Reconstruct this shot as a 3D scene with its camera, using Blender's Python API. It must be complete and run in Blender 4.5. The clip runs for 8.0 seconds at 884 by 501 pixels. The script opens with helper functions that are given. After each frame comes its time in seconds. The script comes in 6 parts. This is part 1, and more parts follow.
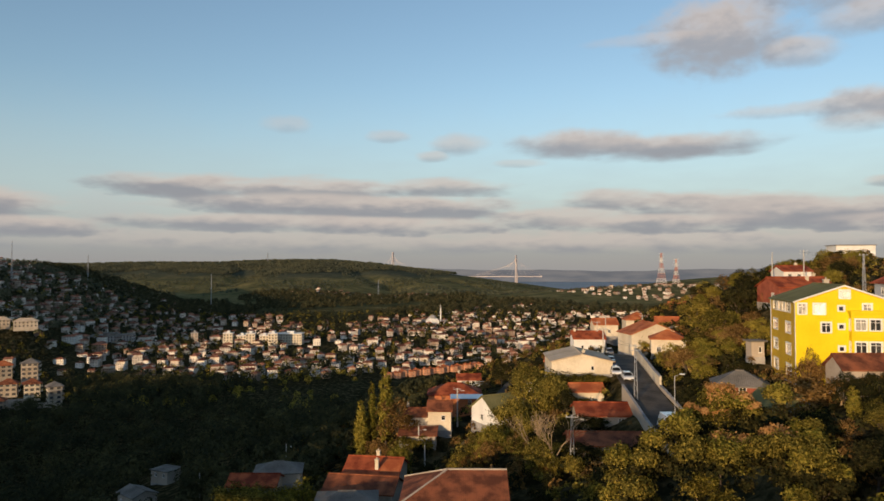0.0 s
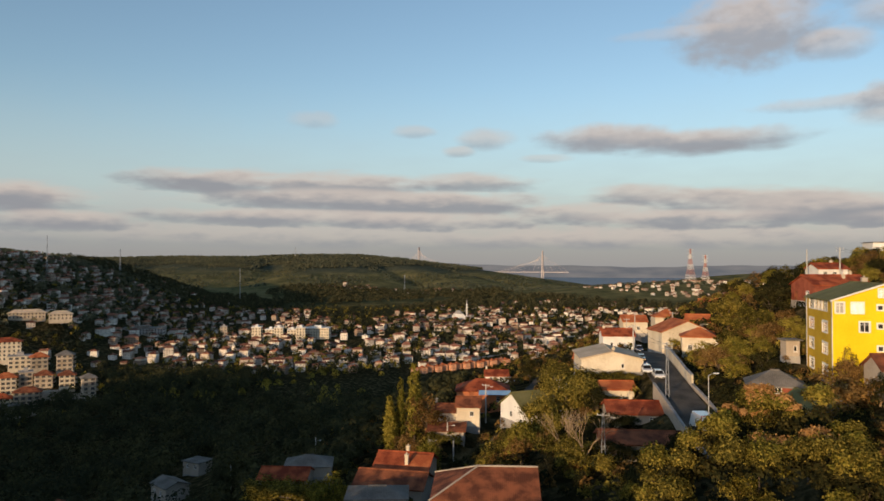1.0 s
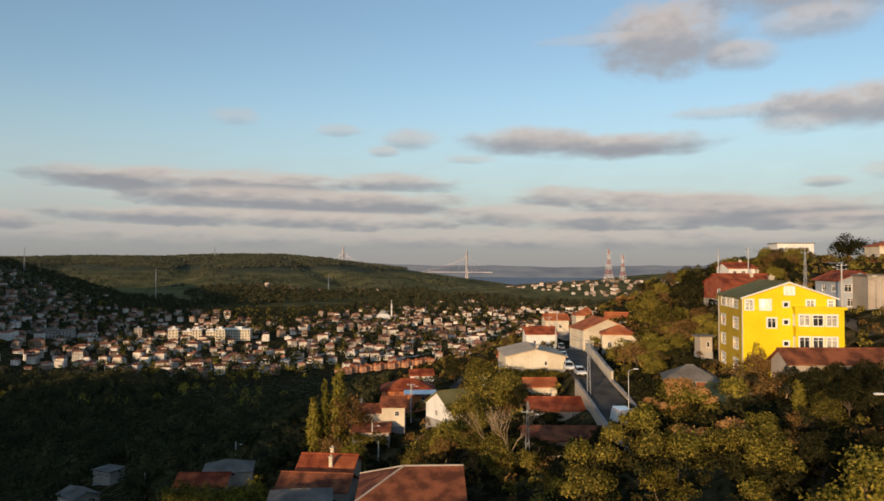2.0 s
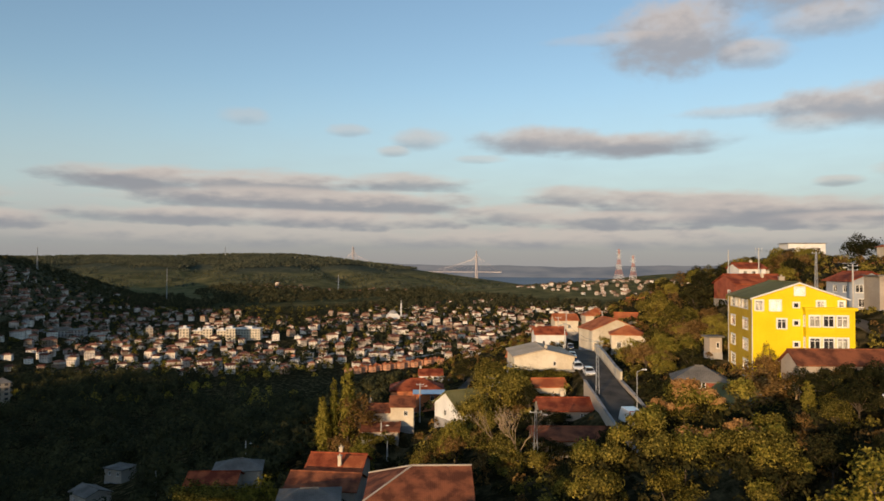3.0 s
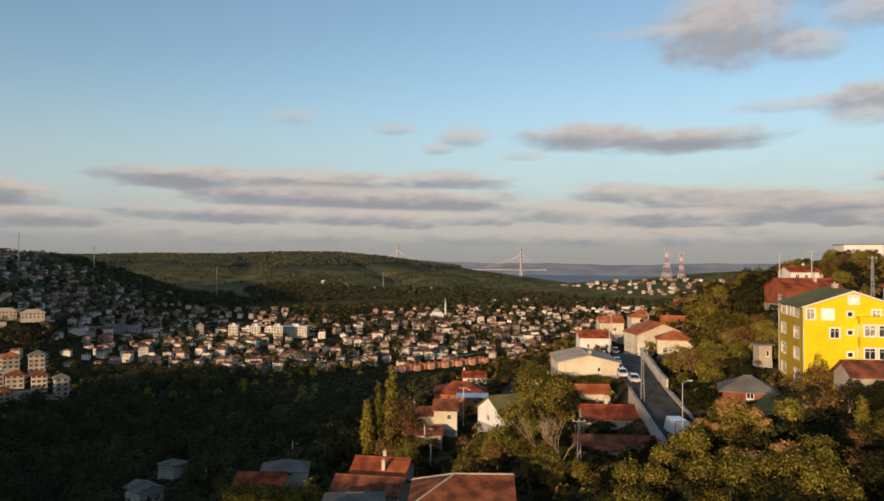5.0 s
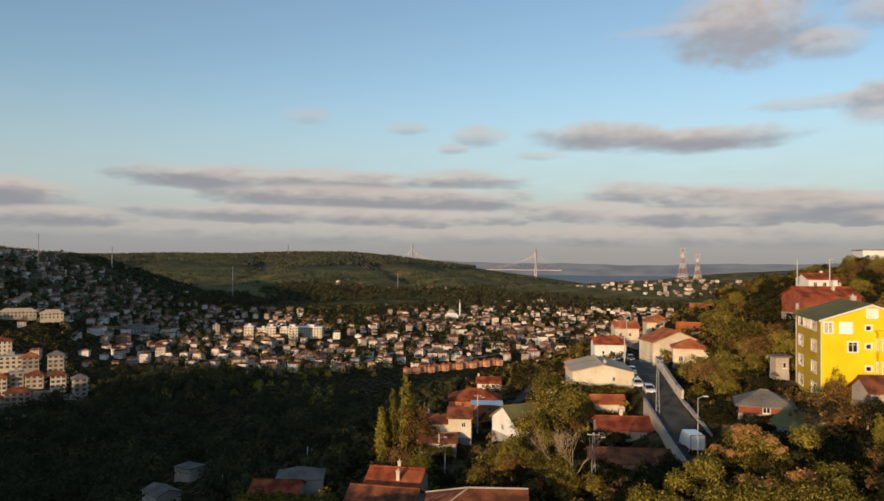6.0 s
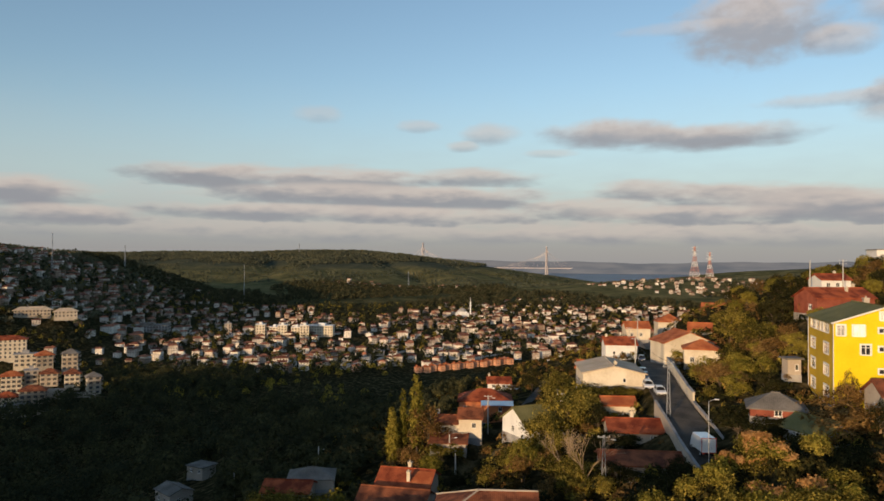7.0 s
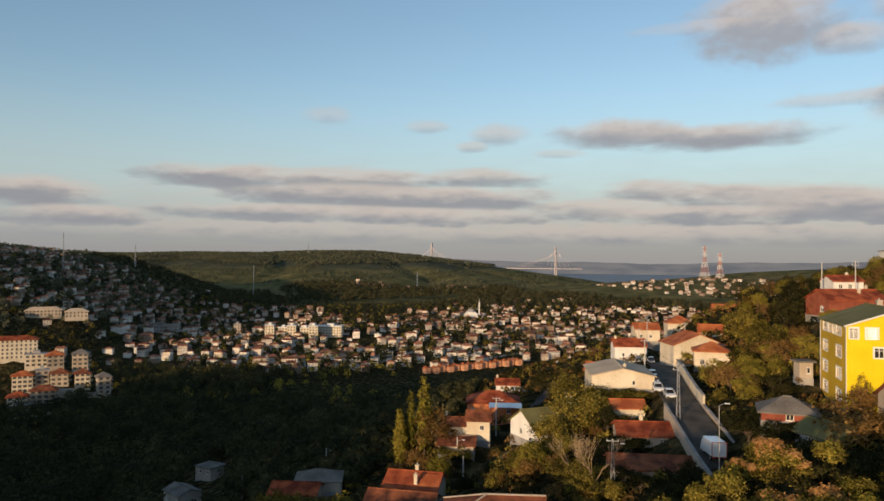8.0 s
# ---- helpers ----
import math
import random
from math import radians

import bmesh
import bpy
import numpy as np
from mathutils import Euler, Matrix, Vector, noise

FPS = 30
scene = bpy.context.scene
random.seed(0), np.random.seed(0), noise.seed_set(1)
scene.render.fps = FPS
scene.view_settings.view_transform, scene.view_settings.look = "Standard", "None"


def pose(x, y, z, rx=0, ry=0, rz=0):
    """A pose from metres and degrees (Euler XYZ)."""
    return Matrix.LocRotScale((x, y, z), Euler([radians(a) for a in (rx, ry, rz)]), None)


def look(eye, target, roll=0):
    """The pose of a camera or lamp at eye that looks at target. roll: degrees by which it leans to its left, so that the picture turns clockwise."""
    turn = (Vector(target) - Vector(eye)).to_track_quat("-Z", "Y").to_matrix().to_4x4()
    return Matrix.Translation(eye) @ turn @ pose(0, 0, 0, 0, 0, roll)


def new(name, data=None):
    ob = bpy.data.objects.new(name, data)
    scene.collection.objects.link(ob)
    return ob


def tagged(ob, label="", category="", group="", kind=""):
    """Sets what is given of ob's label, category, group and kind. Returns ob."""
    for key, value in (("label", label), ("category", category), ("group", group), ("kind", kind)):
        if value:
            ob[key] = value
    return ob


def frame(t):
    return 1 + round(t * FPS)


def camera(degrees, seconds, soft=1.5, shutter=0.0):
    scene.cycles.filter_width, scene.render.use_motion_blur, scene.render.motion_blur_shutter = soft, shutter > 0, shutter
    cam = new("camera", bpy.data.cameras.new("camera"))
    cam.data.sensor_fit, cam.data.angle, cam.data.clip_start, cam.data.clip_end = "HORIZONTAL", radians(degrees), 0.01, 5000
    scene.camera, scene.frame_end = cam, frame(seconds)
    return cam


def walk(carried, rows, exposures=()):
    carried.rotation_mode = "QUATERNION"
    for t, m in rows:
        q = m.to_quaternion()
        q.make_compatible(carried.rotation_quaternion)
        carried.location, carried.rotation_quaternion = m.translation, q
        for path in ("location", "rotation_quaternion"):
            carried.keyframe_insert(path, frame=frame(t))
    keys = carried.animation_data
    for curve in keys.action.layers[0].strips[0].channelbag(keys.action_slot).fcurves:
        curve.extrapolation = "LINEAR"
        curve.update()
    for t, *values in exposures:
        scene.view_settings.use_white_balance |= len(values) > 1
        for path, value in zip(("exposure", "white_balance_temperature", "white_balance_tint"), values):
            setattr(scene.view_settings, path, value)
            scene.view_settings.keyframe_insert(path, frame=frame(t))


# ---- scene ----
cam = camera(64.00, 8.0, soft=1.6)
PATH = [
    (0, pose(0.719, -0.050, 119.880, 91.665, 0.000, 5.993) @ pose(0, 0, 0, 0, 0, -0.088)),
    (0.5, pose(0.212, -0.081, 120.056, 91.456, 0.000, 6.983) @ pose(0, 0, 0, 0, 0, 0.052)),
    (1, pose(0.045, -0.189, 120.084, 91.274, 0.000, 8.094) @ pose(0, 0, 0, 0, 0, 0.164)),
    (1.1, pose(-0.024, -0.032, 120.037, 91.281, 0.000, 4.993) @ pose(0, 0, 0, 0, 0, 0.159)),
    (1.2, pose(-0.092, 0.126, 119.989, 91.288, 0.000, 2.859) @ pose(0, 0, 0, 0, 0, 0.154)),
    (1.3, pose(-0.161, 0.283, 119.942, 91.294, 0.000, 0.678) @ pose(0, 0, 0, 0, 0, 0.149)),
    (1.4, pose(-0.229, 0.441, 119.894, 91.301, 0.000, 0.921) @ pose(0, 0, 0, 0, 0, 0.144)),
    (1.5, pose(-0.298, 0.598, 119.847, 91.308, 0.000, 1.220) @ pose(0, 0, 0, 0, 0, 0.139)),
    (1.7, pose(-0.260, 0.556, 119.859, 91.304, 0.000, 1.734) @ pose(0, 0, 0, 0, 0, 0.153)),
    (2.8, pose(-0.053, 0.326, 119.925, 91.282, 0.000, 2.338) @ pose(0, 0, 0, 0, 0, 0.229)),
    (3, pose(-0.015, 0.284, 119.937, 91.278, 0.000, 2.791) @ pose(0, 0, 0, 0, 0, 0.243)),
    (3.5, pose(0.099, 0.155, 120.020, 91.208, 0.000, 3.758) @ pose(0, 0, 0, 0, 0, 0.223)),
    (4, pose(0.209, 0.057, 120.101, 91.162, 0.000, 4.756) @ pose(0, 0, 0, 0, 0, 0.203)),
    (4.5, pose(0.241, -0.032, 120.623, 91.079, 0.000, 5.615) @ pose(0, 0, 0, 0, 0, 0.209)),
    (4.7, pose(0.260, -0.086, 120.936, 91.072, 0.000, 5.934) @ pose(0, 0, 0, 0, 0, 0.231)),
    (5.8, pose(0.261, -0.253, 122.773, 91.033, 0.000, 7.357) @ pose(0, 0, 0, 0, 0, 0.356)),
    (6, pose(0.272, -0.426, 123.211, 91.026, 0.000, 7.557) @ pose(0, 0, 0, 0, 0, 0.379)),
    (6.5, pose(0.287, -0.641, 123.758, 90.944, 0.000, 8.024) @ pose(0, 0, 0, 0, 0, 0.361)),
    (7, pose(0.360, -0.625, 123.788, 90.868, 0.000, 8.419) @ pose(0, 0, 0, 0, 0, 0.376)),
    (7.5, pose(0.426, -0.443, 123.894, 90.866, 0.000, 8.754) @ pose(0, 0, 0, 0, 0, 0.368)),
    (8, pose(0.490, 0.057, 124.012, 90.896, 0.000, 9.140) @ pose(0, 0, 0, 0, 0, 0.385)),
]
walk(cam, PATH)

# ---------------------------------------------------------------- sky, sun
SUN_EL, SUN_SIDE = radians(7.2), radians(23.0)   # low evening sun, behind and to the left of the view
SUN_TO = Vector((-math.sin(SUN_SIDE) * math.cos(SUN_EL), -math.cos(SUN_SIDE) * math.cos(SUN_EL), math.sin(SUN_EL)))
lamp = bpy.data.lights.new("sun", "SUN")
lamp.energy, lamp.angle, lamp.color = 4.3, radians(0.55), (1.0, 0.69, 0.40)
sun = new("sun", lamp)
sun.matrix_world = look((0, 0, 400), Vector((0, 0, 400)) - SUN_TO)

world = bpy.data.worlds.new("world")
scene.world = world
world.use_nodes = True
WN, WL = world.node_tree.nodes, world.node_tree.links
WN.clear()


def wmath(op, a, b=None, clamp=False):
    n = WN.new("ShaderNodeMath")
    n.operation, n.use_clamp = op, clamp
    for i, v in enumerate((a, b)):
        if v is None:
            continue
        if isinstance(v, (int, float)):
            n.inputs[i].default_value = v
        else:
            WL.new(v, n.inputs[i])
    return n.outputs[0]


def wmix(f, a, b):
    n = WN.new("ShaderNodeMix")
    n.data_type = "RGBA"
    for i, v in ((0, f), (6, a), (7, b)):
        if isinstance(v, (int, float)):
            n.inputs[i].default_value = v
        elif isinstance(v, tuple):
            n.inputs[i].default_value = (*v, 1)
        else:
            WL.new(v, n.inputs[i])
    return n.outputs[2]


def wstep(v, lo, hi):
    n = WN.new("ShaderNodeMapRange")
    n.interpolation_type = "SMOOTHSTEP"
    WL.new(v, n.inputs[0])
    n.inputs[1].default_value, n.inputs[2].default_value = lo, hi
    return n.outputs[0]


coord = WN.new("ShaderNodeTexCoord")
parts_of = WN.new("ShaderNodeSeparateXYZ")
WL.new(coord.outputs["Generated"], parts_of.inputs[0])
azimuth = wmath("MULTIPLY", wmath("ARCTAN2", parts_of.outputs[0], parts_of.outputs[1]), 57.2958)
elevation = wmath("MULTIPLY", wmath("ARCSINE", parts_of.outputs[2]), 57.2958)
sky = WN.new("ShaderNodeTexSky")
sky.sky_type, sky.sun_disc = "NISHITA", False
sky.sun_elevation, sky.sun_rotation = SUN_EL, math.atan2(SUN_TO.x, SUN_TO.y)
sky.altitude, sky.air_density, sky.dust_density, sky.ozone_density = 100, 1.0, 0.5, 2.0


def wnoise(scale, detail, rough, stretch, shift=0.0):
    """Cloud noise over azimuth and elevation; stretch draws it out along the horizon."""
    flat = WN.new("ShaderNodeCombineXYZ")
    WL.new(azimuth, flat.inputs[0])
    WL.new(wmath("MULTIPLY", elevation, stretch), flat.inputs[1])
    flat.inputs[2].default_value = shift
    n = WN.new("ShaderNodeTexNoise")
    n.inputs["Scale"].default_value, n.inputs["Detail"].default_value, n.inputs["Roughness"].default_value = scale, detail, rough
    WL.new(flat.outputs[0], n.inputs["Vector"])
    return wmath("SUBTRACT", n.outputs[0], 0.5)


def wblend(f, a, b):
    return wmath("ADD", wmath("MULTIPLY", a, wmath("SUBTRACT", 1.0, f)), wmath("MULTIPLY", b, f))


# long flat banks low down, rounder heaps higher up
high = wstep(elevation, 7.5, 12.0)
billow = wblend(high, wnoise(0.24, 3, 0.45, 4.0), wnoise(0.36, 3, 0.5, 1.5))
wisp = wblend(high, wnoise(0.75, 4, 0.5, 3.2, 3.0), wnoise(1.0, 4, 0.5, 1.6, 3.0))
ragged = wmath("ADD", wmath("MULTIPLY", billow, 1.9), wmath("MULTIPLY", wisp, 0.7))
cover, rim = None, None


def cloud(az, el, half_width, half_height, dense=1.0):
    """One bank of cloud at an azimuth and elevation, in degrees, before those named earlier: its soft cover, and how far up its body one looks."""
    global cover, rim
    u = wmath("DIVIDE", wmath("SUBTRACT", azimuth, az), half_width)
    v = wmath("DIVIDE", wmath("SUBTRACT", elevation, el), half_height)
    d = wmath("ADD", wmath("ADD", wmath("MULTIPLY", u, u), wmath("MULTIPLY", v, v)), ragged)
    m = wmath("MULTIPLY", wmath("SUBTRACT", 1.0, wstep(d, 0.05, 1.6)), dense)
    up = wmath("ADD", v, (1.0 - dense) * 1.3)
    if cover is None:
        cover, rim = m, wmath("MULTIPLY", m, up)
    else:
        cover = wmath("SUBTRACT", 1.0, wmath("MULTIPLY", wmath("SUBTRACT", 1.0, cover), wmath("SUBTRACT", 1.0, m)))
        rim = wblend(m, rim, up)


# grey decks over the horizon
cloud(-12.0, 2.4, 30.0, 1.0, 0.5)
cloud(18.0, 2.3, 24.0, 1.0, 0.5)
cloud(-20.0, 4.5, 20.0, 2.0, 0.2)
cloud(14.0, 4.2, 17.0, 1.6, 0.25)
# heaps high up
cloud(15.6, 17.3, 5.2, 2.9)
cloud(10.5, 17.5, 4.5, 0.5, 0.35)
cloud(21.0, 15.5, 2.6, 1.1, 0.7)
cloud(26.5, 20.0, 7.5, 2.2, 0.95)
cloud(26.0, 17.3, 4.0, 1.3, 0.7)
cloud(21.5, 11.6, 5.5, 0.55, 0.55)
cloud(28.3, 11.3, 6.2, 1.5)
cloud(25.0, 10.3, 3.0, 0.7, 0.4)
cloud(26.5, 6.2, 1.6, 0.4, 0.6)
cloud(30.5, 6.8, 2.0, 0.6, 0.6)
# the long roll and the puffs beside it
cloud(5.0, 10.0, 5.0, 1.1)
cloud(12.0, 9.5, 6.8, 1.0)
cloud(0.5, 8.6, 2.0, 0.35, 0.4)
cloud(-4.6, 10.2, 2.3, 0.85, 0.6)
cloud(-6.8, 9.2, 1.3, 0.45, 0.55)
cloud(-10.4, 10.8, 1.7, 0.5, 0.45)
cloud(-18.4, 11.6, 2.0, 0.7, 0.35)
# the bank on one hand
cloud(-25.4, 6.5, 7.2, 0.95)
cloud(-16.0, 6.4, 8.0, 1.05, 0.95)
cloud(-6.0, 6.7, 5.5, 0.75, 0.85)
cloud(-17.0, 5.2, 10.5, 0.95)
cloud(-7.5, 5.0, 7.5, 1.05, 0.95)
cloud(-19.5, 3.8, 11.5, 0.75, 0.9)
cloud(-8.0, 3.6, 9.0, 0.75, 0.75)
cloud(-39.0, 4.7, 5.0, 1.1)
cloud(-36.5, 3.2, 5.0, 0.8, 0.9)
# and on the other
cloud(7.7, 5.6, 4.2, 0.85, 0.85)
cloud(15.5, 5.0, 8.5, 0.95, 0.95)
cloud(3.5, 4.2, 6.0, 0.8, 0.75)
cloud(21.5, 4.1, 10.5, 1.1)
cloud(11.0, 3.6, 8.5, 0.75, 0.8)
cloud(28.0, 3.3, 7.0, 0.7, 0.7)
rim = wmath("DIVIDE", rim, wmath("MAXIMUM", cover, 0.02))
lit_top = wstep(wmath("ADD", rim, wmath("ADD", wmath("MULTIPLY", wisp, 0.8), wmath("MULTIPLY", billow, 1.6))), -0.35, 0.85)
body = wmix(lit_top, wmix(high, (0.295, 0.295, 0.32), (0.36, 0.365, 0.395)), (0.62, 0.525, 0.465))
tinted = WN.new("ShaderNodeMix")
tinted.data_type, tinted.blend_type = "RGBA", "MULTIPLY"
tinted.inputs[0].default_value = 1.0
WL.new(sky.outputs[0], tinted.inputs[6])
tinted.inputs[7].default_value = (0.226, 0.211, 0.203, 1)
# the band of distant murk over the horizon, then the clouds in front of the blue
low = wmath("SUBTRACT", 1.0, wstep(wmath("ADD", elevation, wmath("MULTIPLY", billow, 2.0)), 1.0, 15.0))
murk = wmix(wstep(elevation, 0.3, 6.5), (0.285, 0.29, 0.315), (0.44, 0.50, 0.53))
veil = wmix(wmath("MULTIPLY", low, 0.9), tinted.outputs[2], murk)
whole = wmix(wmath("MULTIPLY", cover, 0.92), veil, body)
shine = WN.new("ShaderNodeBackground")
WL.new(whole, shine.inputs[0])
shine.inputs[1].default_value = 1.0
out = WN.new("ShaderNodeOutputWorld")
WL.new(shine.outputs[0], out.inputs[0])

# ---------------------------------------------------------------- materials


def mat(name, low_colour, high_colour, rough=0.8, scale=2.0, fine=0.0, bump=0.0, metal=0.0, per_object=0.0, per_piece=0.0, ribs=0.0, spec=0.12, coat=0.0, blotch=0.35):
    """A surface between two colours: broad stains and fine grain at real size, with relief. ribs: metres between rows of roof tiles or sheet waves."""
    m = bpy.data.materials.new(name)
    m.use_nodes = True
    n, l = m.node_tree.nodes, m.node_tree.links
    bsdf = n["Principled BSDF"]
    tc = n.new("ShaderNodeTexCoord")

    def noise_at(s, d):
        t = n.new("ShaderNodeTexNoise")
        t.inputs["Scale"].default_value, t.inputs["Detail"].default_value = s, d
        l.new(tc.outputs["Object"], t.inputs["Vector"])
        return t.outputs[0]

    def calc(op, a, b):
        t = n.new("ShaderNodeMath")
        t.operation = op
        for i, v in enumerate((a, b)):
            if isinstance(v, (int, float)):
                t.inputs[i].default_value = v
            else:
                l.new(v, t.inputs[i])
        return t.outputs[0]

    broad, grain = noise_at(scale * 0.35, 4), noise_at(scale * 5, 3)
    f = calc("ADD", calc("MULTIPLY", calc("SUBTRACT", broad, 0.5), 1.0 + blotch * 3), calc("MULTIPLY", calc("SUBTRACT", grain, 0.5), 0.9))
    f = calc("ADD", f, 0.5)
    if per_object:
        info = n.new("ShaderNodeObjectInfo")
        f = calc("ADD", f, calc("MULTIPLY", calc("SUBTRACT", info.outputs["Random"], 0.5), per_object))
    if per_piece:
        geo = n.new("ShaderNodeNewGeometry")
        f = calc("ADD", f, calc("MULTIPLY", calc("SUBTRACT", geo.outputs["Random Per Island"], 0.5), per_piece))
    ramp = n.new("ShaderNodeValToRGB")
    ramp.color_ramp.elements[0].position, ramp.color_ramp.elements[1].position = 0.1, 0.9
    ramp.color_ramp.elements[0].color, ramp.color_ramp.elements[1].color = (*low_colour, 1), (*high_colour, 1)
    l.new(f, ramp.inputs[0])
    l.new(ramp.outputs[0], bsdf.inputs["Base Color"])
    bsdf.inputs["Roughness"].default_value, bsdf.inputs["Metallic"].default_value = rough, metal
    bsdf.inputs["Specular IOR Level"].default_value, bsdf.inputs["Coat Weight"].default_value = spec, coat
    height = grain
    if ribs:
        sep = n.new("ShaderNodeSeparateXYZ")
        l.new(tc.outputs["Object"], sep.inputs[0])
        height = calc("ADD", calc("MULTIPLY", calc("SINE", calc("MULTIPLY", sep.outputs[0], 6.2832 / ribs), 0), 0.5), calc("MULTIPLY", grain, 0.7))
    if bump:
        b = n.new("ShaderNodeBump")
        b.inputs["Strength"].default_value, b.inputs["Distance"].default_value = 0.7, bump
        l.new(height, b.inputs["Height"])
        l.new(b.outputs[0], bsdf.inputs["Normal"])
    return m


def leaf_mat(name, shades, glow=0.25, single=0.45, patch=0.12):
    """Leaves of several shades, one for each leaf or clump, thin enough to let some light through."""
    m = bpy.data.materials.new(name)
    m.use_nodes = True
    n, l = m.node_tree.nodes, m.node_tree.links
    bsdf = n["Principled BSDF"]
    geo, info = n.new("ShaderNodeNewGeometry"), n.new("ShaderNodeObjectInfo")
    tc, big = n.new("ShaderNodeTexCoord"), n.new("ShaderNodeTexNoise")
    big.inputs["Scale"].default_value, big.inputs["Detail"].default_value = patch, 3
    l.new(tc.outputs["Object"], big.inputs["Vector"])
    total = None
    for source, weight in ((geo.outputs["Random Per Island"], single), (info.outputs["Random"], 0.25), (big.outputs[0], 1.05 - single)):
        t = n.new("ShaderNodeMath")
        t.operation = "MULTIPLY"
        l.new(source, t.inputs[0])
        t.inputs[1].default_value = weight
        if total is None:
            total = t.outputs[0]
        else:
            s = n.new("ShaderNodeMath")
            l.new(total, s.inputs[0]), l.new(t.outputs[0], s.inputs[1])
            total = s.outputs[0]
    ramp = n.new("ShaderNodeValToRGB")
    while len(ramp.color_ramp.elements) < len(shades):
        ramp.color_ramp.elements.new(0.5)
    for i, (e, c) in enumerate(zip(ramp.color_ramp.elements, shades)):
        e.position, e.color = 0.22 + 0.72 * i / (len(shades) - 1), (*c, 1)
    l.new(total, ramp.inputs[0])
    l.new(ramp.outputs[0], bsdf.inputs["Base Color"])
    bsdf.inputs["Roughness"].default_value, bsdf.inputs["Specular IOR Level"].default_value = 0.7, 0.0
    bsdf.inputs["Subsurface Weight"].default_value = 0.0
    thin, both = n.new("ShaderNodeBsdfTranslucent"), n.new("ShaderNodeMixShader")
    l.new(ramp.outputs[0], thin.inputs[0])
    both.inputs[0].default_value = glow
    l.new(bsdf.outputs[0], both.inputs[1]), l.new(thin.outputs[0], both.inputs[2])
    l.new(both.outputs[0], n["Material Output"].inputs[0])
    return m


def glass_mat(name, tint=(0.8, 0.85, 0.88)):
    m = bpy.data.materials.new(name)
    m.use_nodes = True
    b = m.node_tree.nodes["Principled BSDF"]
    b.inputs["Base Color"].default_value = (*tint, 1)
    b.inputs["Roughness"].default_value, b.inputs["Transmission Weight"].default_value, b.inputs["IOR"].default_value = 0.03, 1.0, 1.45
    return m


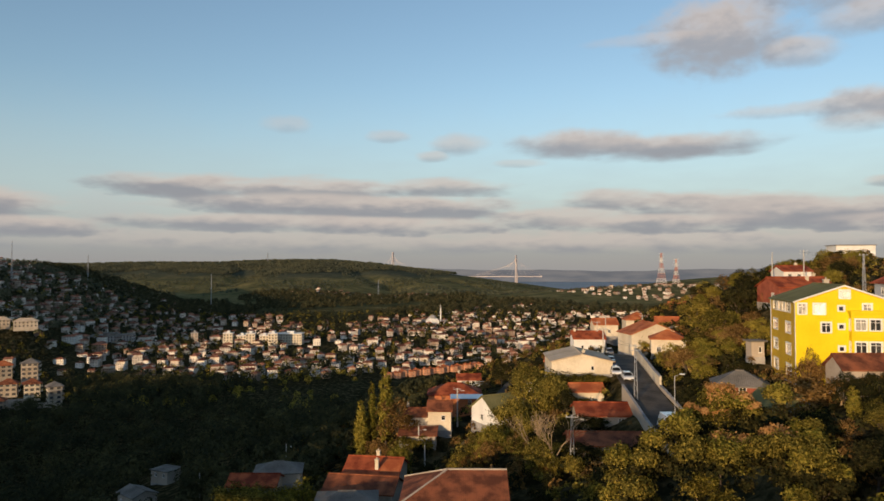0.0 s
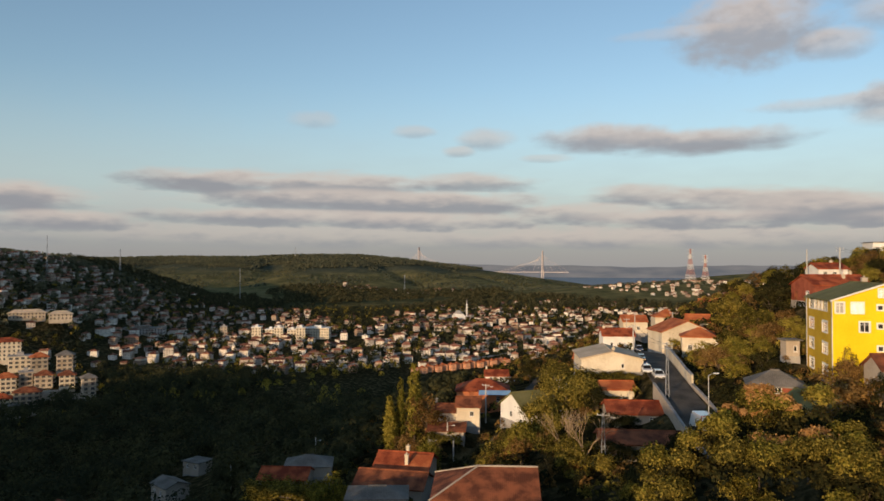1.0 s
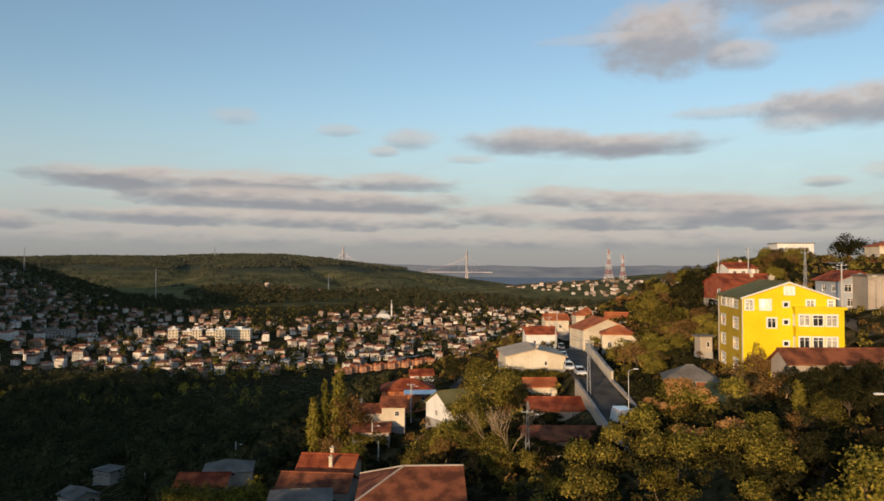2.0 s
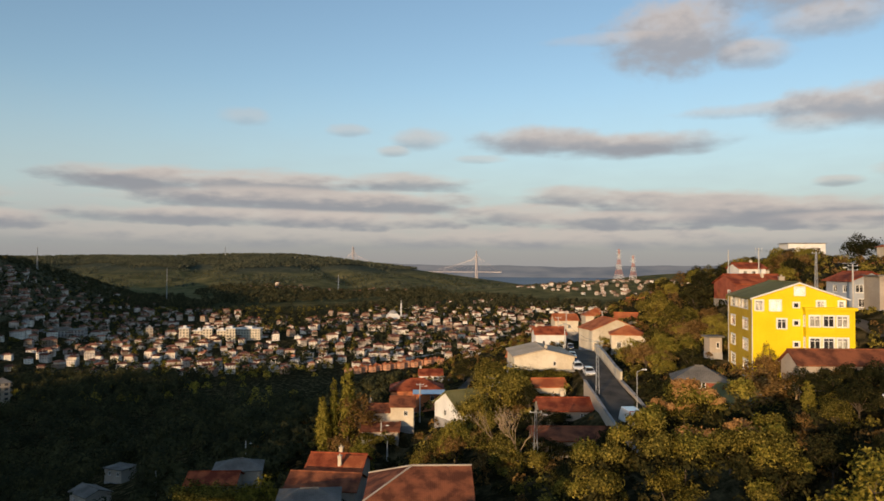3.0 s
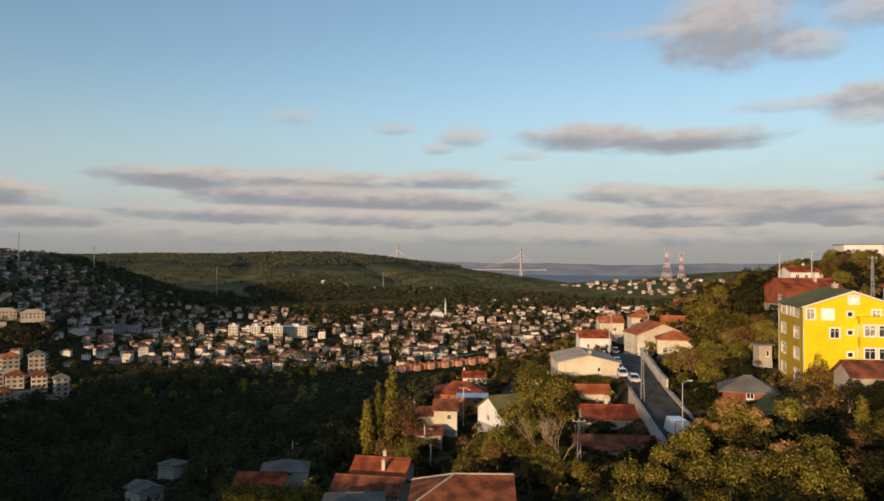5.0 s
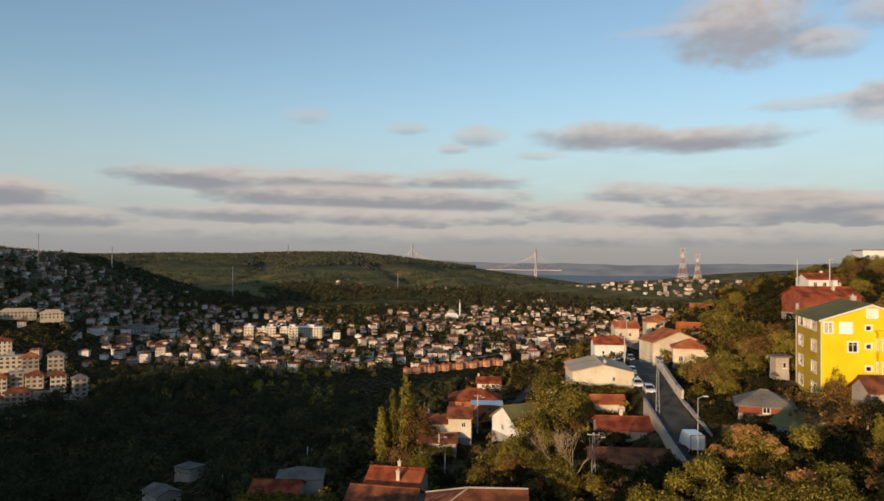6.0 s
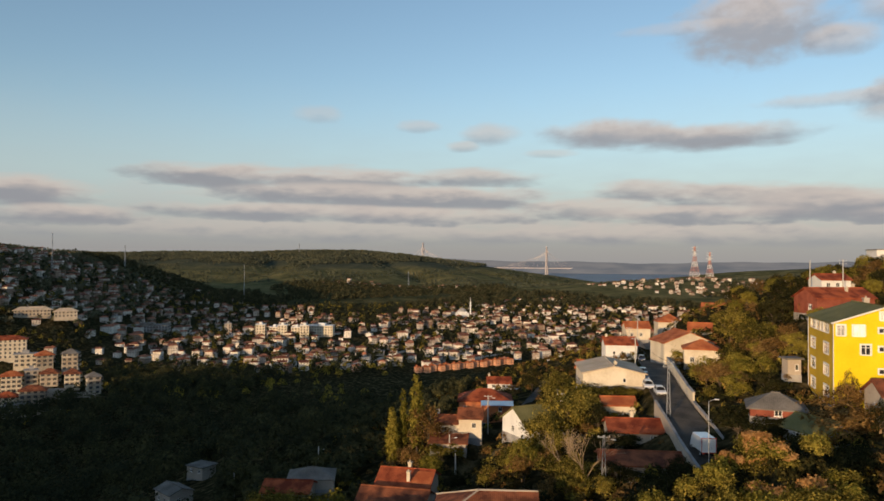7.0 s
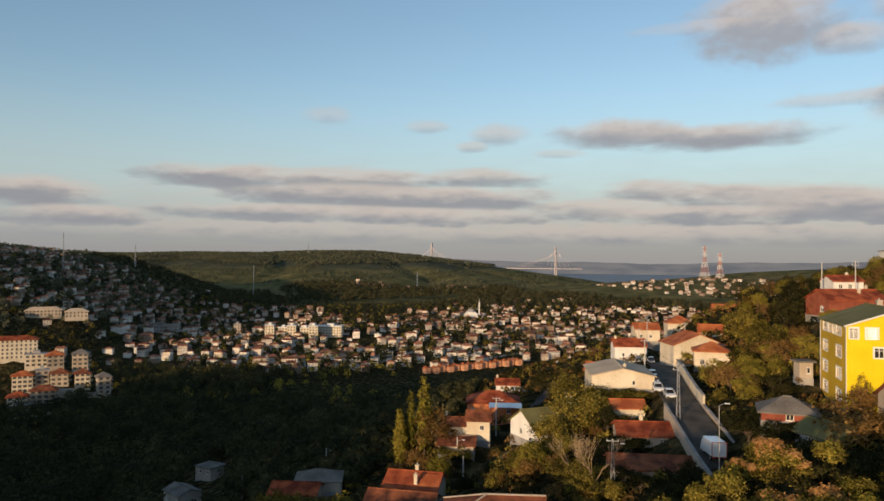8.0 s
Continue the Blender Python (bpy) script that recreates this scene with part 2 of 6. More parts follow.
M = dict(
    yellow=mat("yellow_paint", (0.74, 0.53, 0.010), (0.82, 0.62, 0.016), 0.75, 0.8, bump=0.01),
    # the same yellow, darkened and browned for slanting sun on the side wall
    yellow_dimmed=mat("dimmed_yellow_paint", (0.56, 0.345, 0.025), (0.66, 0.42, 0.035), 0.75, 0.8, bump=0.01),
    white=mat("white_paint", (0.66, 0.64, 0.60), (0.82, 0.80, 0.76), 0.7, 1.0, bump=0.006),
    villa=mat("dull_cream_plaster", (0.34, 0.28, 0.21), (0.52, 0.45, 0.36), 0.85, 0.5, bump=0.01, per_object=0.5),
    cream=mat("cream_plaster", (0.55, 0.46, 0.33), (0.74, 0.66, 0.52), 0.85, 0.7, bump=0.015),
    town_wall=mat("town_plaster", (0.30, 0.215, 0.155), (0.80, 0.74, 0.65), 0.85, 0.2, per_object=1.2, per_piece=0.8),
    peach=mat("peach_plaster", (0.58, 0.28, 0.15), (0.72, 0.40, 0.25), 0.85, 0.7, bump=0.015),
    salmon=mat("salmon_plaster", (0.50, 0.16, 0.07), (0.66, 0.26, 0.12), 0.85, 0.7, bump=0.015),
    brick=mat("red_brick_wall", (0.20, 0.055, 0.035), (0.32, 0.10, 0.06), 0.9, 2.0, bump=0.02),
    bluegrey=mat("bluegrey_plaster", (0.30, 0.33, 0.38), (0.42, 0.45, 0.50), 0.8, 0.7, bump=0.01),
    grey=mat("grey_concrete", (0.24, 0.23, 0.22), (0.42, 0.40, 0.38), 0.9, 1.0, bump=0.02),
    tan=mat("tan_concrete", (0.36, 0.30, 0.24), (0.50, 0.43, 0.35), 0.9, 0.6, bump=0.02),
    tile=mat("red_roof_tile", (0.17, 0.036, 0.017), (0.41, 0.105, 0.042), 0.85, 1.2, bump=0.03, ribs=0.24, blotch=0.8),
    tile_new=mat("orange_roof_tile", (0.33, 0.085, 0.032), (0.53, 0.175, 0.066), 0.8, 1.0, bump=0.03, ribs=0.24, blotch=0.8),
    tile_old=mat("weathered_brown_tile", (0.11, 0.040, 0.023), (0.29, 0.10, 0.048), 0.9, 1.5, bump=0.03, ribs=0.24, blotch=0.8),
    tile_town=mat("town_roof_tile", (0.13, 0.05, 0.033), (0.40, 0.17, 0.10), 0.85, 0.3, per_object=0.9, per_piece=0.9),
    sheet_green=mat("green_sheet_roof", (0.15, 0.140, 0.055), (0.23, 0.205, 0.085), 0.9, 0.8, bump=0.03, ribs=0.25),
    sheet_grey=mat("grey_sheet_roof", (0.12, 0.108, 0.092), (0.24, 0.215, 0.185), 0.85, 0.8, bump=0.03, ribs=0.25),
    town_glass=mat("town_window_glass", (0.06, 0.06, 0.065), (0.13, 0.12, 0.12), 0.25, 1.0),
    sheet_tan=mat("weathered_tan_sheet_roof", (0.48, 0.37, 0.25), (0.64, 0.51, 0.37), 0.9, 0.8, bump=0.03, ribs=0.25),
    tarp=mat("blue_tarpaulin", (0.30, 0.48, 0.66), (0.42, 0.60, 0.76), 0.5, 1.0, bump=0.03),
    asphalt=mat("asphalt", (0.055, 0.050, 0.043), (0.115, 0.10, 0.082), 0.9, 0.8, bump=0.01, blotch=0.7),
    bark=mat("bark", (0.06, 0.045, 0.03), (0.16, 0.12, 0.085), 0.95, 3.0, bump=0.03),
    twig=mat("pale_bare_twigs", (0.24, 0.17, 0.10), (0.40, 0.30, 0.19), 0.9, 3.0),
    steel=mat("galvanised_steel", (0.36, 0.37, 0.38), (0.52, 0.53, 0.54), 0.45, 3.0, metal=0.6),
    pole=mat("weathered_concrete_pole", (0.40, 0.38, 0.35), (0.58, 0.55, 0.50), 0.9, 2.0, bump=0.01),
    red_paint=mat("red_paint", (0.36, 0.05, 0.035), (0.48, 0.08, 0.055), 0.6, 0.3),
    # remote pylon and bridge colours, made paler in place of haze
    red_hazed=mat("hazed_red_tower_paint", (0.40, 0.19, 0.15), (0.50, 0.25, 0.20), 0.7, 0.3),
    bridge=mat("hazed_bridge_concrete", (0.46, 0.40, 0.38), (0.55, 0.48, 0.46), 0.8, 0.05),
    pale_paint=mat("hazed_white_tower_paint", (0.60, 0.56, 0.53), (0.72, 0.68, 0.64), 0.6, 0.3),
    dark=mat("dark_opening", (0.012, 0.012, 0.013), (0.03, 0.03, 0.03), 0.5, 1.0),
    car_white=mat("white_car_paint", (0.70, 0.70, 0.69), (0.80, 0.80, 0.79), 0.3, 1.0, coat=0.8, blotch=0.1),
    car_blue=mat("dark_blue_car_paint", (0.03, 0.05, 0.10), (0.05, 0.08, 0.15), 0.3, 1.0, coat=0.8, blotch=0.1),
    rubber=mat("tyre_rubber", (0.012, 0.012, 0.012), (0.03, 0.03, 0.03), 0.9, 5.0),
    # water colour raised to a paler grey, standing in for haze
    water=mat("hazed_strait_water", (0.17, 0.185, 0.20), (0.23, 0.24, 0.255), 0.55, 0.02, bump=0.3),
    glass=glass_mat("window_glass"),
    sheer=mat("grey_net_curtain", (0.20, 0.19, 0.17), (0.36, 0.34, 0.31), 0.9, 3.0),
    curtain=mat("pale_curtain", (0.55, 0.53, 0.50), (0.75, 0.73, 0.70), 0.9, 2.0),
    leaf_olive=leaf_mat("olive_autumn_leaves", [(0.015, 0.017, 0.005), (0.052, 0.049, 0.012), (0.17, 0.138, 0.029), (0.42, 0.32, 0.062)]),
    leaf_lime=leaf_mat("yellow_green_leaves", [(0.04, 0.045, 0.011), (0.12, 0.115, 0.021), (0.26, 0.215, 0.038), (0.43, 0.33, 0.06)]),
    leaf_rust=leaf_mat("rust_brown_leaves", [(0.045, 0.027, 0.010), (0.12, 0.068, 0.022), (0.24, 0.14, 0.045), (0.38, 0.23, 0.08)]),
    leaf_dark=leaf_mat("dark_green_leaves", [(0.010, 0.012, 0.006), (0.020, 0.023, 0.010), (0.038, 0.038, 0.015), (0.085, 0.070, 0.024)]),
    leaf_valley=leaf_mat("shaded_valley_leaves", [(0.014, 0.018, 0.013), (0.030, 0.035, 0.022), (0.055, 0.058, 0.030), (0.115, 0.105, 0.043)], 0.25, 0.15, 0.09),
    # distant leaves lightened and blued in their colour, in place of haze
    leaf_hazed=leaf_mat("hazed_woodland_leaves", [(0.055, 0.068, 0.055), (0.09, 0.102, 0.072), (0.135, 0.138, 0.085), (0.19, 0.17, 0.10)], 0.25, 0.25, 0.02),
    leaf_wood=leaf_mat("mixed_woodland_leaves", [(0.026, 0.030, 0.018), (0.054, 0.056, 0.030), (0.092, 0.085, 0.042), (0.15, 0.125, 0.06)]),
    leaf_pink=leaf_mat("pale_brown_seed_heads", [(0.22, 0.105, 0.036), (0.40, 0.21, 0.075), (0.56, 0.34, 0.14)]),
)

# ---------------------------------------------------------------- ground

SITES = []      # level building plots and road points: x, y, height, radius


def site(x, y, z, r):
    SITES.append((x, y, z, r))
    return x, y, z


ROAD = [(26.5, 62, 90.2), (25.2, 78, 92.6), (24.2, 92, 94.8), (23.2, 104, 96.6), (22.4, 116, 98.5), (22.0, 128, 100.0), (22.3, 140, 100.7), (23.8, 158, 100.4), (26.4, 180, 98.9), (28.4, 204, 96.6), (33, 240, 93.0), (40, 280, 84)]
LANE = [(-16.5, 132, 78.4), (-15.2, 140, 79.4), (-13.6, 148, 81.0), (-10.8, 156, 83.2), (-7.2, 167, 85.8), (-3.2, 181, 88.2), (1.5, 202, 90)]


def along(points, step):
    """Points on the smooth way through the given ones, with their directions."""
    p = [Vector(q) for q in points]
    res = []
    for i in range(len(p) - 1):
        a, b, c, d = p[max(i - 1, 0)], p[i], p[i + 1], p[min(i + 2, len(p) - 1)]
        k = max(1, int((c - b).length / step))
        for j in range(k + (i == len(p) - 2)):
            t = j / k
            q = 0.5 * (2 * b + (c - a) * t + (2 * a - 5 * b + 4 * c - d) * t * t + (3 * b - a - 3 * c + d) * t ** 3)
            g = 0.5 * ((c - a) + 2 * (2 * a - 5 * b + 4 * c - d) * t + 3 * (3 * b - a - 3 * c + d) * t * t)
            res.append((q, g.normalized()))
    return res


def softmax(a, b, k):
    h = np.clip(0.5 + 0.5 * (a - b) / k, 0, 1)
    return b + (a - b) * h + k * h * (1 - h)


def ridge(x, y, a, b, slope, round_top):
    """A hill along the line from a to b (x, y, height) that falls away at a slope."""
    ax, ay, az = a
    bx, by, bz = b
    t = np.clip(((x - ax) * (bx - ax) + (y - ay) * (by - ay)) / ((bx - ax) ** 2 + (by - ay) ** 2), 0, 1)
    d = np.hypot(x - ax - t * (bx - ax), y - ay - t * (by - ay))
    return az + (bz - az) * t - slope * (np.sqrt(d * d + round_top ** 2) - round_top)


def rolling(x, y, size, seed):
    return np.sin(x / size + seed) * np.cos(y / size * 1.13 + seed * 1.7) + 0.5 * np.sin(x / size * 2.3 - seed) * np.sin(y / size * 2.1 + seed * 0.6)


def country(x, y):
    """The bare lie of the land, before plots and roads are cut into it."""
    z = 28 + 0.022 * np.clip(y - 300, 0, 900) + 1.5 * rolling(x, y, 70, 1.0)
    z = z + np.clip(y - 1150, 0, 400) * 0.03
    z = z - np.clip(y - 1950, 0, 900) * 0.06
    spur = 126 - 0.33 * np.clip(110 - x, 0, 400) - 0.30 * np.clip(y - 245, 0, 500) + 0.8 * rolling(x, y, 28, 3.0)
    spur = np.where(x > 110, spur - 0.05 * (x - 110), spur)
    spur = -softmax(-spur, -121.2 + 0 * spur, 2.5)
    z = softmax(z, spur, 9)
    # the unseen hill behind the viewpoint, which holds the low sun off the valley
    z = softmax(z, ridge(x, y, (-190, 0, 107), (-430, 30, 102), 0.42, 22), 10)
    # unseen knoll, added to shade the street
    z = softmax(z, ridge(x, y, (-66, -46, 100), (-20, -84, 102), 0.4, 12), 8)
    # an unseen brow below the viewpoint, added so its trees shade the lower street
    for a, b in (((-98, 29, 88.5), (-42, 29, 92)), ((-30, -2, 106.5), (-20, -2, 106.5)), ((-5, 29, 97), (14, 28, 97)), ((20, 14, 104), (62, 12, 105))):
        z = softmax(z, ridge(x, y, a, b, 0.7, 5), 3)
    # unseen shoulder of the hill, drawn out to shade the slope
    z = softmax(z, ridge(x, y, (-190, 0, 107), (-142, 8, 107), 0.42, 16), 8)
    # the town's western hill, the long hill beyond it, and the low green rise towards the strait
    z = softmax(z, ridge(x, y, (-730, 640, 149), (-860, 1250, 126), 0.38, 40), 14)
    far = ridge(x, y, (-2400, 2350, 137), (-640, 2250, 150), 0.135, 150)
    far = softmax(far, ridge(x, y, (-640, 2250, 148), (-490, 2190, 140), 0.16, 60), 8)
    far = softmax(far, ridge(x, y, (-450, 2150, 124), (-30, 2050, 52), 0.15, 60), 8)
    gully = np.abs(np.sin((0.8 * x + 0.35 * y) / 95 + 0.7 * np.sin(y / 150 + x / 400)))
    far = far - 24 * (1 - gully) ** 2.2 * np.clip((2280 - y) / 420, 0, 1)
    z = softmax(z, far + 3.5 * rolling(x, y, 190, 2.0), 16)
    z = softmax(z, ridge(x, y, (150, 1550, 78), (800, 2000, 92), 0.075, 60) + 2.5 * rolling(x, y, 110, 5.0), 12)
    z = softmax(z, ridge(x, y, (900, 2500, 108), (1900, 2800, 128), 0.10, 90) + 3 * rolling(x, y, 160, 4.0), 12)
    return z


def height(x, y):
    x, y = np.asarray(x, float), np.asarray(y, float)
    z = country(x, y)
    total, weight = np.zeros_like(z), np.zeros_like(z)
    most = np.zeros_like(z)
    for sx, sy, sz, r in SITES:
        d = np.hypot(x - sx, y - sy)
        w = 1 / (1 + np.exp(np.clip((d - r) / (0.22 * r + 0.6), -40, 40)))
        total, weight, most = total + w * w * sz, weight + w * w, np.maximum(most, w)
    return np.where(weight > 1e-6, z + (total / np.maximum(weight, 1e-9) - z) * most, z)


def ground_at(x, y):
    return float(height(x, y))


for q, g in along(ROAD, 6):
    site(q.x, q.y, q.z - 0.06, 5.5)
for q, g in along(LANE, 5):
    site(q.x, q.y, q.z - 0.06, 3.6)

# ---------------------------------------------------------------- builders


def mesh_from(name, bm, material):
    me = bpy.data.meshes.new(name)
    bm.normal_update()
    bm.to_mesh(me)
    bm.free()
    for m in material if isinstance(material, (list, tuple)) else [material]:
        me.materials.append(m)
    return me


def part(name, bm, material, parent=None, label="", at=None):
    ob = new(name, bm if isinstance(bm, bpy.types.Mesh) else mesh_from(name, bm, material))
    ob.parent = parent
    if at is not None:
        ob.matrix_basis = at
    return tagged(ob, label)


def base(name, m, label, category, group=""):
    ob = new(name)
    ob.empty_display_size = 0.5
    ob.matrix_basis = m
    return tagged(ob, label, category, group)


def box(bm, x0, y0, z0, x1, y1, z1, bevel=0.0):
    vs = [bm.verts.new((x, y, z)) for x in (x0, x1) for y in (y0, y1) for z in (z0, z1)]
    fs = [bm.faces.new([vs[i] for i in f]) for f in ((0, 1, 3, 2), (4, 6, 7, 5), (0, 4, 5, 1), (2, 3, 7, 6), (0, 2, 6, 4), (1, 5, 7, 3))]
    if bevel:
        edges = list({e for f in fs for e in f.edges})
        bmesh.ops.bevel(bm, geom=edges, offset=bevel, segments=1, affect="EDGES")
    return vs


def tube(bm, a, b, r0, r1, sides=8):
    a, b = Vector(a), Vector(b)
    w = (b - a).normalized()
    u = w.cross((0.31, 0.2, 0.93) if abs(w.z) < 0.9 else (1, 0, 0)).normalized()
    v = w.cross(u)
    rings = []
    for p, r in ((a, r0), (b, r1)):
        rings.append([bm.verts.new(p + r * (math.cos(t) * u + math.sin(t) * v)) for t in (2 * math.pi * i / sides for i in range(sides))])
    for i in range(sides):
        j = (i + 1) % sides
        bm.faces.new((rings[0][i], rings[0][j], rings[1][j], rings[1][i]))
    bm.faces.new(rings[0][::-1]), bm.faces.new(rings[1])


def wall_panel(bm, origin, across, w, h, holes, deep=0.25, inward=None, gable=0.0):
    """An upright wall panel with real openings and their reveals. holes: (u0, v0, u1, v1). gable: the height of the triangle on top."""
    o, a = Vector(origin), Vector(across).normalized()
    up = Vector((0, 0, 1))
    inn = Vector(inward).normalized() * deep
    us = sorted({0, w, *(q for hole in holes for q in (hole[0], hole[2]))})
    vs = sorted({0, h, *(q for hole in holes for q in (hole[1], hole[3]))})
    point = {}

    def vert(u, v, back=False):
        key = (round(u, 4), round(v, 4), back)
        if key not in point:
            point[key] = bm.verts.new(o + a * u + up * v + (inn if back else Vector()))
        return point[key]

    for u0, u1 in zip(us, us[1:]):
        for v0, v1 in zip(vs, vs[1:]):
            mu, mv = (u0 + u1) / 2, (v0 + v1) / 2
            if not any(hh[0] < mu < hh[2] and hh[1] < mv < hh[3] for hh in holes):
                bm.faces.new((vert(u0, v0), vert(u1, v0), vert(u1, v1), vert(u0, v1)))
    for u0, v0, u1, v1 in holes:
        for p, q in (((u0, v0), (u1, v0)), ((u1, v0), (u1, v1)), ((u1, v1), (u0, v1)), ((u0, v1), (u0, v0))):
            bm.faces.new((vert(*p), vert(*q), vert(*q, True), vert(*p, True)))
    if gable:
        bm.faces.new([vert(u, h) for u in us] + [bm.verts.new(o + a * w / 2 + up * (h + gable))])


def plate(bm, points, quads, y0, y1):
    """A flat shape of joined quads over points (x, z), from depth y0 to y1."""
    near, far = [bm.verts.new((x, y0, z)) for x, z in points], [bm.verts.new((x, y1, z)) for x, z in points]
    sides = {}
    for q in quads:
        bm.faces.new([near[i] for i in q]), bm.faces.new([far[i] for i in reversed(q)])
        for a, b in zip(q, q[1:] + q[:1]):
            sides[frozenset((a, b))] = None if frozenset((a, b)) in sides else (a, b)
    for edge in sides.values():
        if edge:
            a, b = edge
            bm.faces.new((near[b], near[a], far[a], far[b]))


def window(parent, origin, across, outward, w, h, bars=1, sill=True, frame_mat=None, trim=0.0, curtain=False):
    """A window in its opening: frame with bars, pane, sill, and a painted surround where trim is wide."""
    a, o = Vector(across).normalized(), Vector(outward).normalized()
    m = Matrix((( a.x, -o.x, 0, origin[0]), (a.y, -o.y, 0, origin[1]), (0, 0, 1, origin[2]), (0, 0, 0, 1)))
    fm = frame_mat or M["white"]
    bm = bmesh.new()
    t = 0.09
    quads = ((0, 1, 5, 4), (1, 2, 6, 5), (2, 3, 7, 6), (3, 0, 4, 7))
    plate(bm, ((0, 0), (w, 0), (w, h), (0, h), (t, t), (w - t, t), (w - t, h - t), (t, h - t)), quads, 0.01, 0.09)
    frame_ob = part("window", bm, fm, parent, at=m)
    for i in range(bars):
        u = w * (i + 1) / (bars + 1)
        bm = bmesh.new()
        box(bm, u - 0.04, 0.02, t - 0.01, u + 0.04, 0.08, h - t + 0.01)
        part("mullion", bm, fm, frame_ob)
    if h > 1.1:
        bm = bmesh.new()
        box(bm, t - 0.01, 0.025, h * 0.7, w - t + 0.01, 0.075, h * 0.7 + 0.06)
        part("transom", bm, fm, frame_ob)
    bm = bmesh.new()
    box(bm, t * 0.5, 0.045, t * 0.5, w - t * 0.5, 0.053, h - t * 0.5)
    pane = part("pane", bm, M["glass"], frame_ob)
    pane.visible_shadow = False
    # without a curtain, a dark sheet stands in for the unlit room
    bm = bmesh.new()
    box(bm, 0.02, 0.19, 0.02, w - 0.02, 0.21, h - 0.02)
    part("curtain" if curtain else "blind", bm, M["sheer"] if curtain == "sheer" else M["curtain"] if curtain else M["dark"], frame_ob)
    if sill:
        bm = bmesh.new()
        box(bm, -0.08, -0.10, -0.07, w + 0.08, 0.005, -0.005)
        part("sill", bm, fm, frame_ob)
    if trim:
        bm = bmesh.new()
        points = ((-trim, 0), (-trim, h + trim), (w + trim, h + trim), (w + trim, 0), (-0.003, 0), (-0.003, h + 0.003), (w + 0.003, h + 0.003), (w + 0.003, 0))
        plate(bm, points, ((0, 4, 5, 1), (1, 5, 6, 2), (2, 6, 7, 3)), -0.035, -0.003)
        part("surround", bm, fm, frame_ob)
    return frame_ob


def roof_slab(bm, corners, thick=0.18):
    """A sloping slab over four (or three) corners, anticlockwise from above."""
    top = [bm.verts.new(c) for c in corners]
    low = [bm.verts.new(Vector(c) - Vector((0, 0, thick))) for c in corners]
    bm.faces.new(top), bm.faces.new(low[::-1])
    for i in range(len(top)):
        j = (i + 1) % len(top)
        bm.faces.new((top[j], top[i], low[i], low[j]))


def roof(parent, w, d, h, rise, kind, over, material, hips=None, name="roof"):
    """Roof over a w x d plan centred on the origin, ridge along local x for gable and hip; 'shed' falls towards -y."""
    bm = bmesh.new()
    x, y = w / 2 + over, d / 2 + over
    lowz = h - rise * over / (d / 2) if kind in ("gable", "hip", "half_hip") else h
    if kind == "gable":
        roof_slab(bm, [(-x, -y, lowz), (x, -y, lowz), (x, 0, h + rise), (-x, 0, h + rise)])
        roof_slab(bm, [(x, y, lowz), (-x, y, lowz), (-x, 0, h + rise), (x, 0, h + rise)])
    elif kind == "hip":
        k = max(0.3, x - y)
        roof_slab(bm, [(-x, -y, lowz), (x, -y, lowz), (k, 0, h + rise), (-k, 0, h + rise)])
        roof_slab(bm, [(x, y, lowz), (-x, y, lowz), (-k, 0, h + rise), (k, 0, h + rise)])
        roof_slab(bm, [(x, -y, lowz), (x, y, lowz), (k, 0, h + rise)])
        roof_slab(bm, [(-x, y, lowz), (-x, -y, lowz), (-k, 0, h + rise)])
    elif kind == "half_hip":
        k = min(y - x, x - 0.3)
        roof_slab(bm, [(-x, -y, lowz), (x, -y, lowz), (x, 0, h + rise), (k, 0, h + rise)])
        roof_slab(bm, [(x, y, lowz), (-x, y, lowz), (k, 0, h + rise), (x, 0, h + rise)])
        roof_slab(bm, [(-x, y, lowz), (-x, -y, lowz), (k, 0, h + rise)])
    elif kind == "shed":
        roof_slab(bm, [(-x, -y, h), (x, -y, h), (x, y, h + rise), (-x, y, h + rise)])
    else:
        box(bm, -x, -y, h, x, y, h + 0.25)
    ob = part(name, bm, material, parent)
    if kind in ("gable", "hip", "half_hip"):
        k = x if kind == "gable" else max(0.3, x - y)
        a = min(y - x, x - 0.3) if kind == "half_hip" else -k
        k = x if kind == "half_hip" else k
        bm = bmesh.new()
        tube(bm, (a, 0, h + rise + 0.01), (k, 0, h + rise + 0.01), 0.13, 0.13, 8)
        part("ridge_cap", bm, hips or material, ob)
        if kind != "gable" and hips:
            for sx in (-1, 1) if kind == "hip" else (-1,):
                for sy in (-1, 1):
                    bm = bmesh.new()
                    tube(bm, (sx * x, sy * y, lowz + 0.03), (a if sx < 0 else k, 0, h + rise + 0.03), 0.12, 0.12, 8)
                    part("hip_cap", bm, hips, ob)
    return ob


def chimney(parent, x, y, z0, z1, material=None, size=0.55):
    bm = bmesh.new()
    s = size / 2
    box(bm, x - s, y - s, z0, x + s, y + s, z1 - 0.15, 0.02)
    box(bm, x - s - 0.08, y - s - 0.08, z1 - 0.15, x + s + 0.08, y + s + 0.08, z1)
    tube(bm, (x, y, z1), (x, y, z1 + 0.3), 0.12, 0.1, 8)
    return part("chimney", bm, material or M["cream"], parent)


